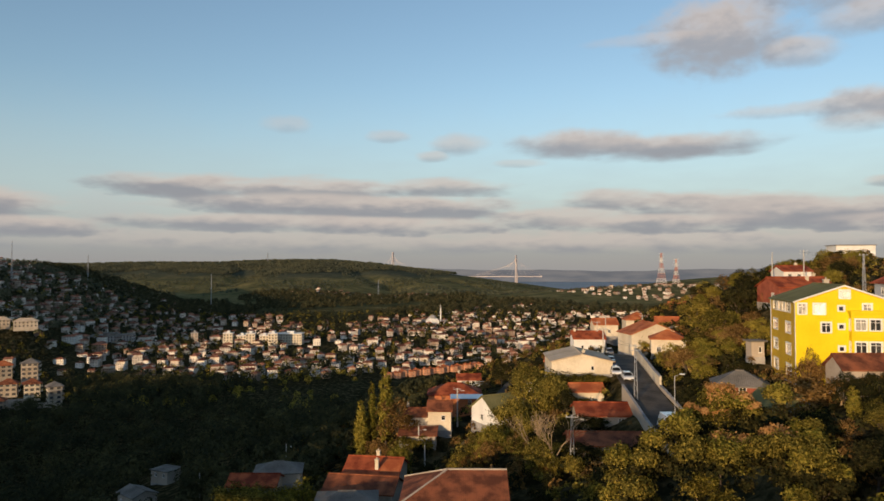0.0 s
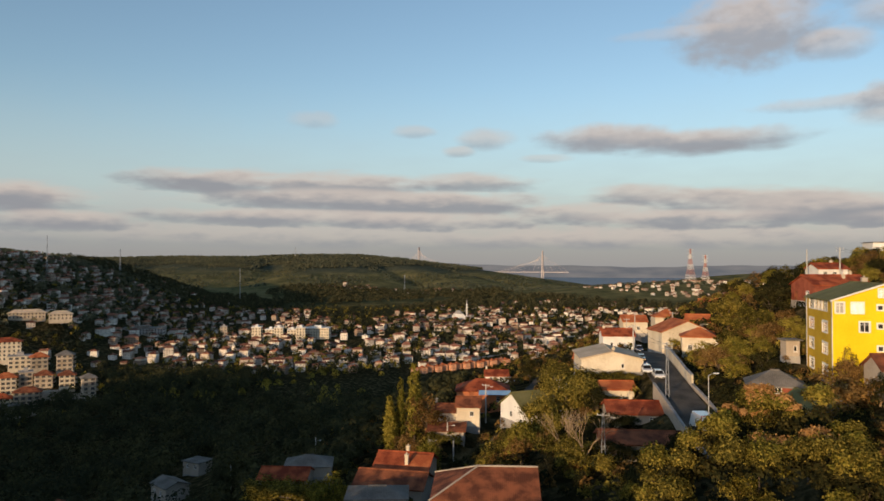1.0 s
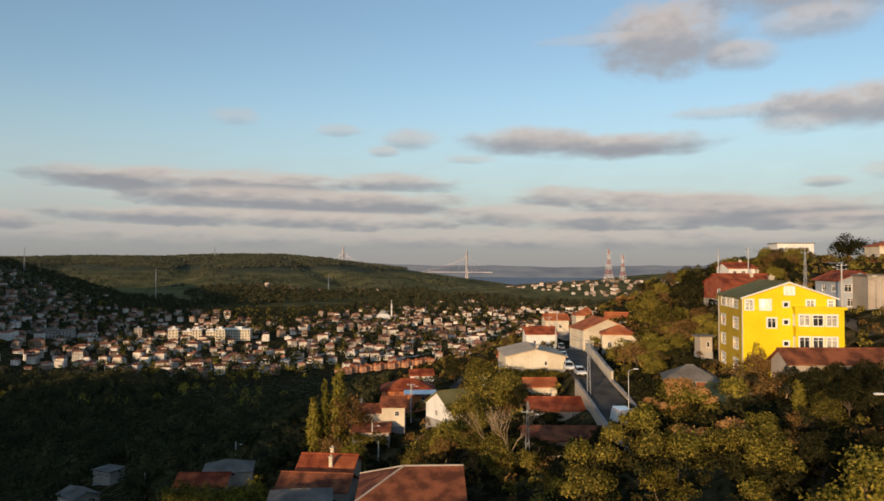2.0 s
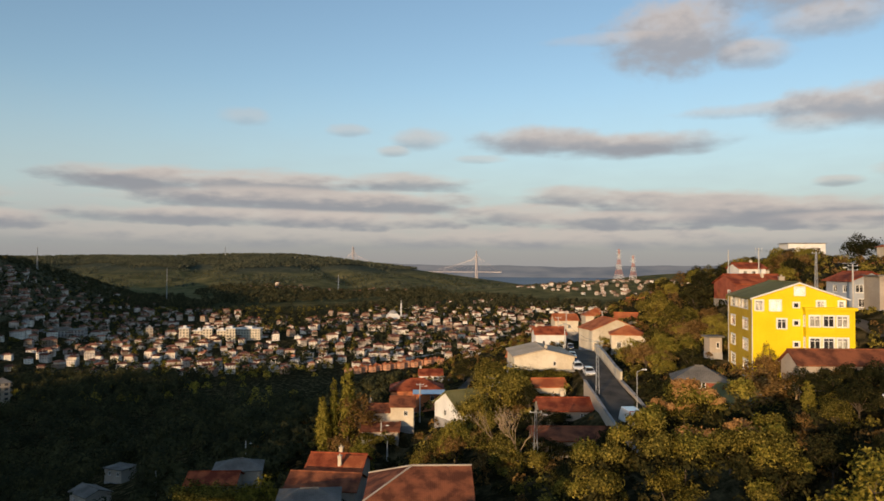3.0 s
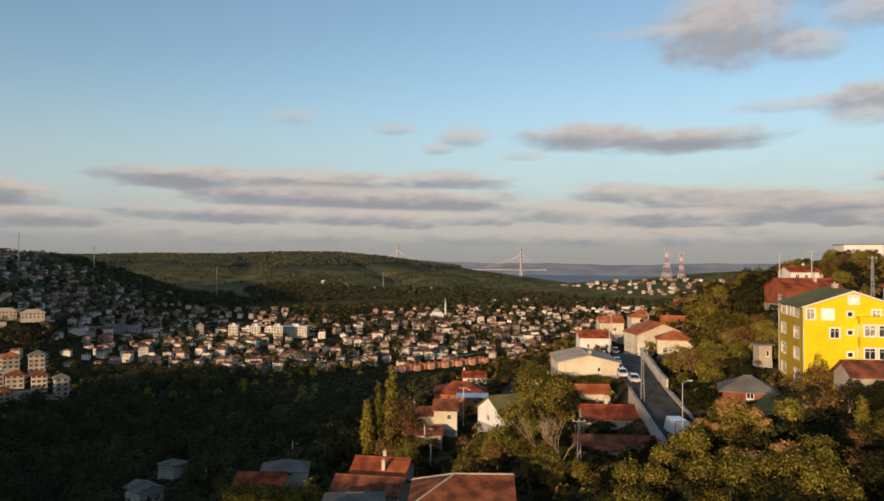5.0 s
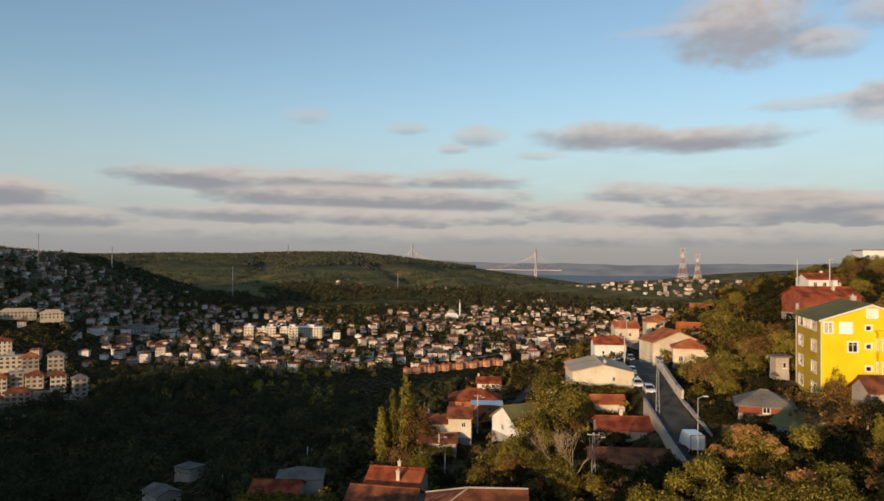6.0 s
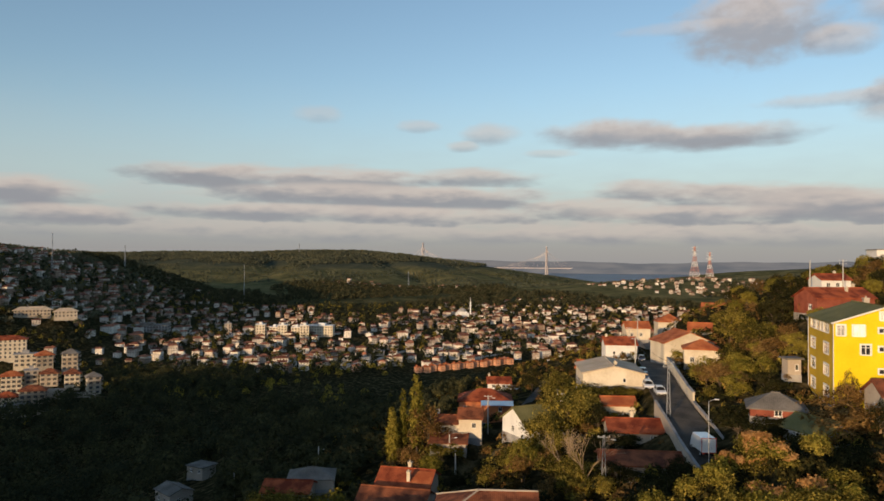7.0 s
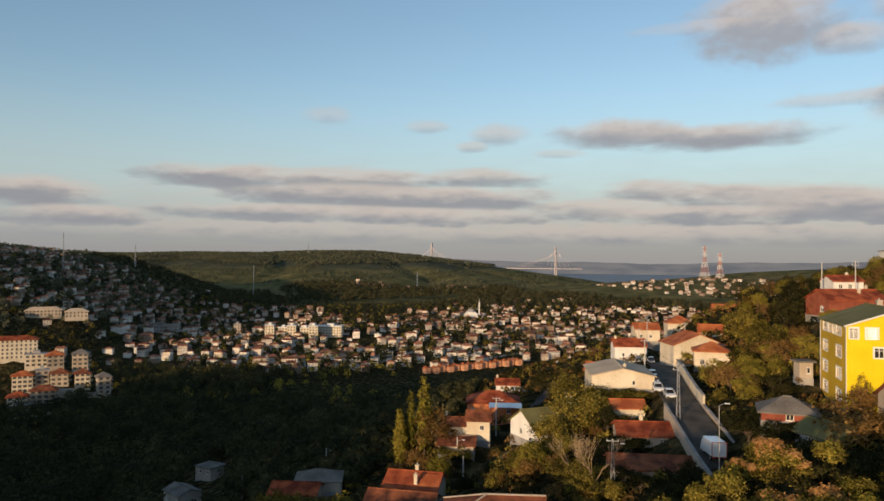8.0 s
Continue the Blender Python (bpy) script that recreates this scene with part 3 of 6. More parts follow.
def house(name, label, place, turn, w, d, h, rise, kind="gable", wall="white", top="tile", over=0.4, front=(), left=(), right=(), chimneys=(), frames="white", foot=1.5, category="house", eave=False, hips=None):
    """A house on a plot. front faces local -y, left -x, right +x; openings there are (u, v, w, h[, bars]) from the panel's lower left corner as seen from outside."""
    x, y, z = place
    ob = base(name, pose(x, y, z, 0, 0, turn), label, category)
    hw, hd = w / 2, d / 2
    rise_g = rise if kind == "gable" else 0
    bm = bmesh.new()
    sides = {"front": ((-hw, -hd, 0), (1, 0, 0), (0, -1, 0), w, front, 0), "right": ((hw, -hd, 0), (0, 1, 0), (1, 0, 0), d, right, rise if kind == "half_hip" else rise_g),
             "back": ((hw, hd, 0), (-1, 0, 0), (0, 1, 0), w, (), 0), "left": ((-hw, hd, 0), (0, -1, 0), (-1, 0, 0), d, left, rise_g)}
    for o, a, outw, length, holes, g in sides.values():
        wall_panel(bm, o, a, length, h, [(q[0], q[1], q[0] + q[2], q[1] + q[3]) for q in holes], 0.25, -Vector(outw), g)
    if kind == "shed":
        for s in (-1, 1):
            bm.faces.new([bm.verts.new(p) for p in ((s * hw, -hd, h), (s * hw, hd, h), (s * hw, hd, h + rise))])
        bm.faces.new([bm.verts.new(p) for p in ((-hw, hd, h), (hw, hd, h), (hw, hd, h + rise), (-hw, hd, h + rise))])
    part("wall", bm, M[wall], ob)
    bm = bmesh.new()
    box(bm, -hw - 0.06, -hd - 0.06, -foot, hw + 0.06, hd + 0.06, 0.25)
    part("plinth", bm, M["grey"], ob)
    for o, a, outw, length, holes, g in sides.values():
        for q in holes:
            p = Vector(o) + Vector(a) * q[0] + Vector((0, 0, q[1]))
            if q[3] > 1.75:
                bm = bmesh.new()
                oo, aa = Vector(outw) * -0.12, Vector(a)
                c = [p + oo + aa * u + Vector((0, 0, v)) for u, v in ((0, 0), (q[2], 0), (q[2], q[3]), (0, q[3]))]
                k = [s - Vector(outw) * 0.06 for s in c]
                fv, bv = [bm.verts.new(s) for s in c], [bm.verts.new(s) for s in k]
                bm.faces.new(fv), bm.faces.new(bv[::-1])
                for i in range(4):
                    bm.faces.new((fv[i], bv[i], bv[(i + 1) % 4], fv[(i + 1) % 4]))
                part("door", bm, M["tile_old"], ob)
            else:
                window(ob, p, a, outw, q[2], q[3], q[4] if len(q) > 4 else 1, frame_mat=M[frames])
    roof(ob, w, d, h, rise, kind, over, M[top], M[hips] if hips else None)
    if eave:
        bm = bmesh.new()
        for s in (-1, 1):
            box(bm, -hw - over, s * (hd + over) - 0.06, h - rise * over / hd - 0.32, hw + over, s * (hd + over) + 0.06, h - rise * over / hd - 0.18)
        part("gutter", bm, M["white"], ob)
    for cx, cy, cz in chimneys:
        chimney(ob, cx, cy, h - 0.3, cz)
    return ob

# ---------------------------------------------------------------- plants


def leaves_mesh(name, centres, sizes, material, seed, out=None, lift=0.05):
    """A mesh of many small leaf-shaped faces at the given centres, most of them turned towards out, the crown's outside."""
    rng = np.random.default_rng(seed)
    n = len(centres)
    nrm = rng.normal(size=(n, 3))
    if out is None:
        nrm[:, 2] = np.abs(nrm[:, 2]) + lift
    else:
        nrm = nrm * 0.5 + out
    nrm /= np.linalg.norm(nrm, axis=1)[:, None]
    t = np.cross(nrm, rng.normal(size=(n, 3)))
    t /= np.linalg.norm(t, axis=1)[:, None] + 1e-9
    b = np.cross(nrm, t)
    s = np.asarray(sizes)[:, None]
    bend = nrm * s * 0.25
    quad = np.stack([centres - t * s, centres - b * s * 0.55 + bend, centres + t * s, centres + b * s * 0.55 + bend], 1)
    me = bpy.data.meshes.new(name)
    me.vertices.add(4 * n), me.loops.add(4 * n), me.polygons.add(n)
    me.vertices.foreach_set("co", quad.reshape(-1).astype(np.float32))
    me.loops.foreach_set("vertex_index", np.arange(4 * n, dtype=np.int32))
    me.polygons.foreach_set("loop_start", np.arange(0, 4 * n, 4, dtype=np.int32))
    me.update(calc_edges=True)
    me.materials.append(material)
    return me


def clumps(rng, lobes, leaves, size):
    """Leaf centres gathered into sprays on the outside of several lobes (x, y, z, radius, flatness)."""
    vol = np.array([l[3] ** 2 for l in lobes])
    out_c, out_s, out_n = [], [], []
    for (x, y, z, r, f), v in zip(lobes, vol / vol.sum()):
        k = max(6, int(leaves * v / 14))
        u = rng.normal(size=(k, 3))
        u /= np.linalg.norm(u, axis=1)[:, None]
        u[:, 2] = np.where(u[:, 2] < -0.35, -u[:, 2] * 0.6, u[:, 2])
        heads = np.array([x, y, z]) + u * (r * rng.uniform(0.55, 1.08, k) ** 0.7)[:, None] * (1, 1, f)
        c = np.repeat(heads, 14, 0) + rng.normal(size=(k * 14, 3)) * r * 0.16
        lean = c - np.array([x, y, z - 0.3 * r])
        out_c.append(c), out_s.append(rng.uniform(0.6, 1.3, len(c)) * size), out_n.append(lean / (np.linalg.norm(lean, axis=1)[:, None] + 1e-6))
    return np.concatenate(out_c), np.concatenate(out_s), np.concatenate(out_n)


def limbs_mesh(name, lobes, foot_r, material, seed, trunk_top):
    rng = random.Random(seed)
    bm = bmesh.new()
    top = Vector((0.1, 0, trunk_top))
    tube(bm, (0, 0, -0.6), top * 0.5, foot_r, foot_r * 0.8, 8)
    tube(bm, top * 0.5, top, foot_r * 0.8, foot_r * 0.6, 8)
    for x, y, z, r, f in lobes:
        mid = top.lerp(Vector((x, y, z)), 0.5) + Vector((rng.uniform(-0.2, 0.2), rng.uniform(-0.2, 0.2), 0.15)) * r
        tube(bm, top, mid, foot_r * 0.5, foot_r * 0.3, 6)
        tube(bm, mid, (x, y, z), foot_r * 0.3, foot_r * 0.15, 5)
        for i in range(4):
            e = Vector((x, y, z)) + Vector((rng.uniform(-1, 1), rng.uniform(-1, 1), rng.uniform(-0.2, 1) * f)) * r * 0.75
            tube(bm, (x, y, z), e, foot_r * 0.14, foot_r * 0.04, 4)
    return mesh_from(name, bm, material)


TREES = {}


def tree_kind(kind, variant):
    """Trunk and crown meshes of one variant of a kind, one unit high (the top at z = 1 times 10 m)."""
    key = (kind, variant)
    if key in TREES:
        return TREES[key]
    rng = np.random.default_rng(variant * 17 + len(kind))
    leaf = {"olive": "leaf_olive", "lime": "leaf_lime", "rust": "leaf_rust", "dark": "leaf_dark", "poplar": "leaf_lime", "bush": "leaf_olive", "brush": "leaf_rust"}[kind]
    if kind == "poplar":
        lobes = [(rng.uniform(-0.15, 0.15), rng.uniform(-0.15, 0.15), z, 1.15 - abs(z - 4.2) * 0.13, 1.3) for z in np.arange(1.2, 9.3, 0.8)]
        trunk, count, size, foot = 2.0, 4600, 0.18, 0.16
    elif kind in ("bush", "brush"):
        lobes = [(rng.uniform(-3, 3), rng.uniform(-3, 3), rng.uniform(2.5, 6.5), rng.uniform(2.0, 3.4), 0.9) for _ in range(6)]
        lobes += [(0, 0, 6.4, 3.2, 1.0)]
        trunk, count, size, foot = 1.5, 2600, 0.30, 0.14
    else:
        lobes = [(2.6 * math.cos(a) * rng.uniform(0.6, 1.1), 2.6 * math.sin(a) * rng.uniform(0.6, 1.1), rng.uniform(2.4, 7.2), rng.uniform(1.6, 2.6), 0.9) for a in np.arange(0, 6.28, 0.6)]
        lobes += [(rng.uniform(-0.7, 0.7), rng.uniform(-0.7, 0.7), 8.0, 2.0, 0.95)]
        trunk, count, size, foot = 2.2, 4200, 0.23, 0.26
    if kind == "rust":
        count = int(count * 0.55)
    if kind == "brush":
        count = int(count * 0.4)
    c, s, o = clumps(rng, lobes, count, size)
    TREES[key] = (limbs_mesh("trunk", lobes, foot, M["bark"], variant, trunk), leaves_mesh("crown", c, s, M[leaf], variant + 5, o))
    return TREES[key]


TREE_WORDS = {
    "olive": ("broadleaf_tree", "broad olive-green tree turning yellow in autumn, on the slope", "tree"),
    "lime": ("broadleaf_tree", "bushy yellow-green tree lit by low sun, on the slope", "tree"),
    "rust": ("broadleaf_tree", "thin rust-brown autumn tree with half-bare twigs", "tree"),
    "dark": ("broadleaf_tree", "dense dark green tree on the hillside", "tree"),
    "poplar": ("poplar_tree", "tall narrow poplar with yellow-green leaves beside the houses", "tree"),
    "bush": ("bush", "rounded olive-green bush on the slope", "bush"),
    "brush": ("bush", "dry brown thicket of twigs and withered leaves", "bush"),
}


def plant(kind, x, y, top, wide=1.0, variant=None):
    """One tree or bush at x, y whose crown reaches the height top; wide: its spread against its kind's usual one."""
    z = ground_at(x, y)
    k = max(1.2, top - z) / 10.0
    v = int(abs(x * 7 + y * 3)) % 3 if variant is None else variant
    name, label, category = TREE_WORDS[kind]
    ob = base(name, pose(x, y, z, 0, 0, (x * 53 + y * 31) % 360), label, category, "trees and bushes on the hillside")
    trunk, crown = tree_kind(kind, v)
    for nm, me in (("trunk", trunk), ("crown", crown)):
        p = new(nm, me)
        p.parent = ob
    ob.scale = (k * wide, k * wide, k)
    return ob


def bare_tree(x, y, top, seed):
    z = ground_at(x, y)
    rng = random.Random(seed)
    bm = bmesh.new()
    h = top - z

    def grow(p, w, length, r, depth):
        q = p + w * length
        tube(bm, p, q, r, r * 0.62, 5 if depth < 3 else 3)
        if depth < 5:
            for _ in range(3 if depth < 4 else 2):
                t = w + Vector((rng.uniform(-1, 1), rng.uniform(-1, 1), rng.uniform(-0.2, 0.5))) * 0.55
                grow(q, t.normalized(), length * rng.uniform(0.66, 0.86), r * 0.6, depth + 1)

    grow(Vector((0, 0, -0.4)), Vector((0.05, 0, 1)), h * 0.27, 0.17, 0)
    ob = base("bare_tree", pose(x, y, z), "leafless tree with many pale fine branches", "tree")
    part("branch_crown", bm, M["twig"], ob)
    return ob


# ---------------------------------------------------------------- ground sheet, water, roads


def ground_material():
    m = bpy.data.materials.new("hillside_ground")
    m.use_nodes = True
    n, l = m.node_tree.nodes, m.node_tree.links
    bsdf = n["Principled BSDF"]
    tc = n.new("ShaderNodeTexCoord")

    def nz(scale, detail):
        t = n.new("ShaderNodeTexNoise")
        t.inputs["Scale"].default_value, t.inputs["Detail"].default_value, t.inputs["Roughness"].default_value = scale, detail, 0.6
        l.new(tc.outputs["Object"], t.inputs["Vector"])
        return t.outputs[0]

    def ramp(v, *stops):
        r = n.new("ShaderNodeValToRGB")
        while len(r.color_ramp.elements) < len(stops):
            r.color_ramp.elements.new(0.5)
        for e, (p, c) in zip(r.color_ramp.elements, stops):
            e.position, e.color = p, (*c, 1)
        l.new(v, r.inputs[0])
        return r.outputs[0]

    def blend(f, a, b):
        x = n.new("ShaderNodeMix")
        x.data_type = "RGBA"
        l.new(f, x.inputs[0]), l.new(a, x.inputs[6]), l.new(b, x.inputs[7])
        return x.outputs[2]

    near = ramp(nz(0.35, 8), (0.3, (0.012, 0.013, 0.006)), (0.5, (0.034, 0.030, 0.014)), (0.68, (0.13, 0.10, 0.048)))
    # the far heath and wood tones are lightened to stand in for haze
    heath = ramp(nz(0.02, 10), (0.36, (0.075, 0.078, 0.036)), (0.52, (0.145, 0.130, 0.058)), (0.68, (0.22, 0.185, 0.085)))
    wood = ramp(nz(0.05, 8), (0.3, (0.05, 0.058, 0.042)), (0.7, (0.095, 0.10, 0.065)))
    sep = n.new("ShaderNodeSeparateXYZ")
    l.new(tc.outputs["Object"], sep.inputs[0])

    def rise(v, a, b):
        r = n.new("ShaderNodeMapRange")
        r.interpolation_type = "SMOOTHSTEP"
        l.new(v, r.inputs[0])
        r.inputs[1].default_value, r.inputs[2].default_value = a, b
        return r.outputs[0]

    def calc(op, a, b):
        t = n.new("ShaderNodeMath")
        t.operation = op
        for i, v in enumerate((a, b)):
            if isinstance(v, (int, float)):
                t.inputs[i].default_value = v
            else:
                l.new(v, t.inputs[i])
        return t.outputs[0]

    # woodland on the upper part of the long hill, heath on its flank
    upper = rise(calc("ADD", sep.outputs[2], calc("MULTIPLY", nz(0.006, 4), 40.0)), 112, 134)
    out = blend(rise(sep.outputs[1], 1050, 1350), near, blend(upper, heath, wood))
    l.new(out, bsdf.inputs["Base Color"])
    bsdf.inputs["Roughness"].default_value, bsdf.inputs["Specular IOR Level"].default_value = 0.95, 0.0
    b = n.new("ShaderNodeBump")
    b.inputs["Strength"].default_value, b.inputs["Distance"].default_value = 0.6, 1.2
    l.new(calc("ADD", nz(0.5, 6), calc("MULTIPLY", nz(0.03, 6), 6.0)), b.inputs["Height"])
    l.new(b.outputs[0], bsdf.inputs["Normal"])
    return m


def graded(lo, hi, centre0, centre1, fine, growth, most):
    """Grid lines, fine between two values and ever wider towards both ends."""
    mid = list(np.arange(centre0, centre1 + 1e-6, fine))
    up, s = [], fine
    v = mid[-1]
    while v < hi:
        s = min(s * growth, most)
        v = min(v + s, hi)
        up.append(v)
    down, s, v = [], fine, mid[0]
    while v > lo:
        s = min(s * growth, most)
        v = max(v - s, lo)
        down.append(v)
    return np.array(down[::-1] + mid + up)


def build_ground():
    gx, gy = graded(-4900, 4900, -45, 95, 2.2, 1.04, 34), graded(-1200, 4940, 60, 250, 2.4, 1.03, 30)
    X, Y = np.meshgrid(gx, gy)
    Z = height(X, Y)
    Z = np.where((Y > 2450) & (Z < 50), np.minimum(Z, 49), Z)
    nx, ny = len(gx), len(gy)
    v = np.stack([X, Y, Z], -1).reshape(-1, 3)
    i = np.arange(nx * ny).reshape(ny, nx)
    f = np.stack([i[:-1, :-1], i[:-1, 1:], i[1:, 1:], i[1:, :-1]], -1).reshape(-1, 4)
    me = bpy.data.meshes.new("ground")
    me.from_pydata(v.tolist(), [], f.tolist())
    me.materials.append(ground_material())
    me.polygons.foreach_set("use_smooth", np.ones(len(f), bool))
    return tagged(new("ground", me), "hilly ground of dry grass, heath and woodland", "ground", kind="structure")


def strip(name, points, half, material, label, category, lift=0.0, thick=0.25, crown=0.0):
    bm = bmesh.new()
    rows = []
    for q, g in along(points, 2.5):
        s = Vector((g.y, -g.x, 0)).normalized()
        rows.append([bm.verts.new(q + s * o + Vector((0, 0, dz + lift))) for o, dz in ((-half, -thick), (-half, 0), (0, crown), (half, 0), (half, -thick))])
    for a, b in zip(rows, rows[1:]):
        for i in range(4):
            bm.faces.new((a[i], a[i + 1], b[i + 1], b[i]))
    return tagged(part(name, bm, material), label, category, kind="structure")


# ---------------------------------------------------------------- woods, as masses too many to count


def woods(name, label, spots, tall, per_tree, size, material, seed):
    """Many trees in one mass: each a heap of small leafy faces round a crown. spots: rows of x, y."""
    rng = np.random.default_rng(seed)
    n = len(spots)
    z = height(spots[:, 0], spots[:, 1])
    h = rng.uniform(*tall, n)
    r = h * rng.uniform(0.28, 0.45, n)
    u = rng.normal(size=(n, per_tree, 3))
    u /= np.linalg.norm(u, axis=2)[..., None]
    u[..., 2] = np.abs(u[..., 2]) * 1.25 - 0.25
    lump = 1 + 0.25 * np.sin(u[..., 0] * 4 + rng.uniform(0, 6, (n, 1))) * np.cos(u[..., 1] * 5 + rng.uniform(0, 6, (n, 1)))
    c = u * (r[:, None] * lump * rng.uniform(0.75, 1.05, (n, per_tree)))[..., None] * (1, 1, 1.15)
    c[..., 0] += spots[:, 0, None]
    c[..., 1] += spots[:, 1, None]
    c[..., 2] += (z + h * 0.55)[:, None]
    s = np.repeat(size * h / np.mean(tall), per_tree) * rng.uniform(0.7, 1.3, n * per_tree)
    return tagged(new(name, leaves_mesh(name, c.reshape(-1, 3), s, material, seed + 1, u.reshape(-1, 3))), label, "woodland", kind="stuff")


def scatter(rng, n, inside, x0, y0, x1, y1, apart=0.0):
    """n random places in a rectangle where inside(x, y) holds, for whole arrays at once."""
    got = np.zeros((0, 2))
    while len(got) < n:
        p = np.stack([rng.uniform(x0, x1, 4 * n), rng.uniform(y0, y1, 4 * n)], 1)
        p = p[inside(p[:, 0], p[:, 1])]
        if apart:
            for q in p:
                if len(got) < n and (not len(got) or np.hypot(*(got - q).T).min() > apart):
                    got = np.vstack([got, q])
        else:
            got = np.vstack([got, p])
    return got[:n]


def away_from(spots, x, y, spare=0.0, share=1.0):
    ok = np.ones(np.shape(x), bool)
    for a, b, r in spots:
        ok &= np.hypot(x - a, y - b) > r * share + spare
    return ok


# ---------------------------------------------------------------- town


def town_windows(w, d, storeys):
    bm = bmesh.new()
    for s in range(storeys):
        n = int(w / 3.0)
        for i in range(n):
            u = -w / 2 + w * (i + 0.5) / n
            for side in (-1, 1):
                box(bm, u - 0.55, side * d / 2 - 0.06, 3 * s + 1.0, u + 0.55, side * d / 2 + 0.06, 3 * s + 2.2)
        n = int(d / 3.2)
        for i in range(n):
            v = -d / 2 + d * (i + 0.5) / n
            for side in (-1, 1):
                box(bm, side * w / 2 - 0.06, v - 0.5, 3 * s + 1.0, side * w / 2 + 0.06, v + 0.5, 3 * s + 2.2)
    return mesh_from("glazing", bm, M["town_glass"])


def town_meshes(w, d, storeys, kind, seed, paint="town_wall", tiles="tile_town"):
    """Wall, roof and window meshes of a distant house."""
    rng = random.Random(seed)
    h = 3.0 * storeys
    bm = bmesh.new()
    box(bm, -w / 2, -d / 2, -2.5, w / 2, d / 2, h)
    if kind == "terrace":
        box(bm, -w / 2 + 1.5, -d / 2 + 2, h, w / 2, d / 2, h + 2.8)
    for s in range(1, storeys):
        if rng.random() < 0.6:
            box(bm, -w / 2 + 0.8, -d / 2 - 1.2, 3 * s - 0.15, rng.uniform(0, w / 2 - 0.6), -d / 2, 3 * s + 0.7)
    wall = mesh_from("wall", bm, M[paint])
    bm = bmesh.new()
    x, y, over = w / 2 + 0.5, d / 2 + 0.5, 0
    top = h + (2.8 if kind == "terrace" else 0)
    rise = 0.36 * y
    k = max(0.4, x - y) if kind != "gable" else x
    if kind == "flat":
        box(bm, -x, -y, top, x, y, top + 0.5)
        box(bm, -x * 0.4, -y * 0.3, top + 0.5, x * 0.1, y * 0.5, top + 2.6)
        return wall, mesh_from("roof", bm, M["grey"]), town_windows(w, d, storeys)
    roof_slab(bm, [(-x, -y, top), (x, -y, top), (k, 0, top + rise), (-k, 0, top + rise)], 0.3)
    roof_slab(bm, [(x, y, top), (-x, y, top), (-k, 0, top + rise), (k, 0, top + rise)], 0.3)
    if kind != "gable":
        roof_slab(bm, [(x, -y, top), (x, y, top), (k, 0, top + rise)], 0.3)
        roof_slab(bm, [(-x, y, top), (-x, -y, top), (-k, 0, top + rise)], 0.3)
    else:
        for s in (-1, 1):
            bm.faces.new([bm.verts.new((s * w / 2, t, zz)) for t, zz in ((-d / 2, top), (d / 2, top), (0, top + rise * 0.9))])
    box(bm, x * 0.3, 0.3, top + rise * 0.5, x * 0.3 + 0.9, 1.2, top + rise + 0.8)
    roof_me = mesh_from("roof", bm, M[tiles])
    return wall, roof_me, town_windows(w, d, storeys)

# ---------------------------------------------------------------- plots of the near houses
P_YELLOW = site(48.2, 114.3, 102.9, 11)
P_BROWN = site(64.7, 171, 112.3, 9)
P_SMALL = site(72.5, 194.5, 117.0, 6)
P_SKYLINE = site(118.4, 264, 124.8, 9)
P_BLUE = site(70.4, 135, 112.3, 6)
P_BEIGE = site(75.5, 129.5, 112.6, 8)
P_ORANGE = site(112, 196, 117.6, 8)
P_TAN = site(129, 221, 121.3, 8)
P_BACKSHED = site(40.6, 124.2, 105.2, 3)
P_REDFRONT = site(52, 98.2, 102.9, 9)
P_BRICKSHED = site(32.0, 104, 102.6, 5)
P_LOWSHED = site(34.8, 96.5, 100.2, 5)
P_WHITE = site(20.8, 206, 96.3, 7)
P_GABLE = site(13.0, 147.2, 99.6, 8)
P_MIDWHITE = site(31.3, 254, 97.0, 6)
P_ROAD_A = site(33.6, 182, 99.2, 6)
P_ROAD_B = site(35.4, 168.5, 100.0, 5)
P_ROAD_C = site(50.6, 304, 94.0, 7)
P_LANEHOUSE = site(-13.8, 215, 85.0, 5)
P_WHITESHED = site(4.0, 150, 94.2, 3)
P_LEFTRED = site(12.4, 190, 93.6, 5)
P_REAR = site(45.2, 217, 100.5, 5)
P_FARORANGE = site(74.8, 333, 99.0, 6)
P_DARKRED = site(14.9, 119, 94.3, 6)
P_AWNING = site(13.2, 132, 95.2, 4)
P_LOWROOF = site(14.2, 105.5, 92.4, 6.5)
P_SALMON = site(-14.4, 173, 85.0, 8)
P_CREAM_A = site(-21.0, 154.5, 86.2, 4.5)
P_CREAM_B = site(-15.9, 154, 85.6, 4.5)
P_LEANTO = site(-19.8, 147.4, 85.2, 3.6)
P_GREEN = site(-1.6, 135, 91.2, 6.5)
P_ROOF_B = site(-22.0, 114, 85.2, 6)
P_ROOF_C = site(-22.6, 107, 84.6, 6)
P_ROOF_A = site(-6.9, 86.3, 90.4, 7)
P_LEFT_A = site(-47.2, 127, 79.0, 6)
P_LEFT_B = site(-45.0, 133.5, 79.6, 5)
P_GREYROOF = site(-22.9, 97.5, 86.2, 5)
P_SHADE_A = site(-111, 218, 52.5, 6)
P_SHADE_B = site(-99, 179, 57.6, 6)
P_SHADE_C = site(-136, 189, 46.5, 6)

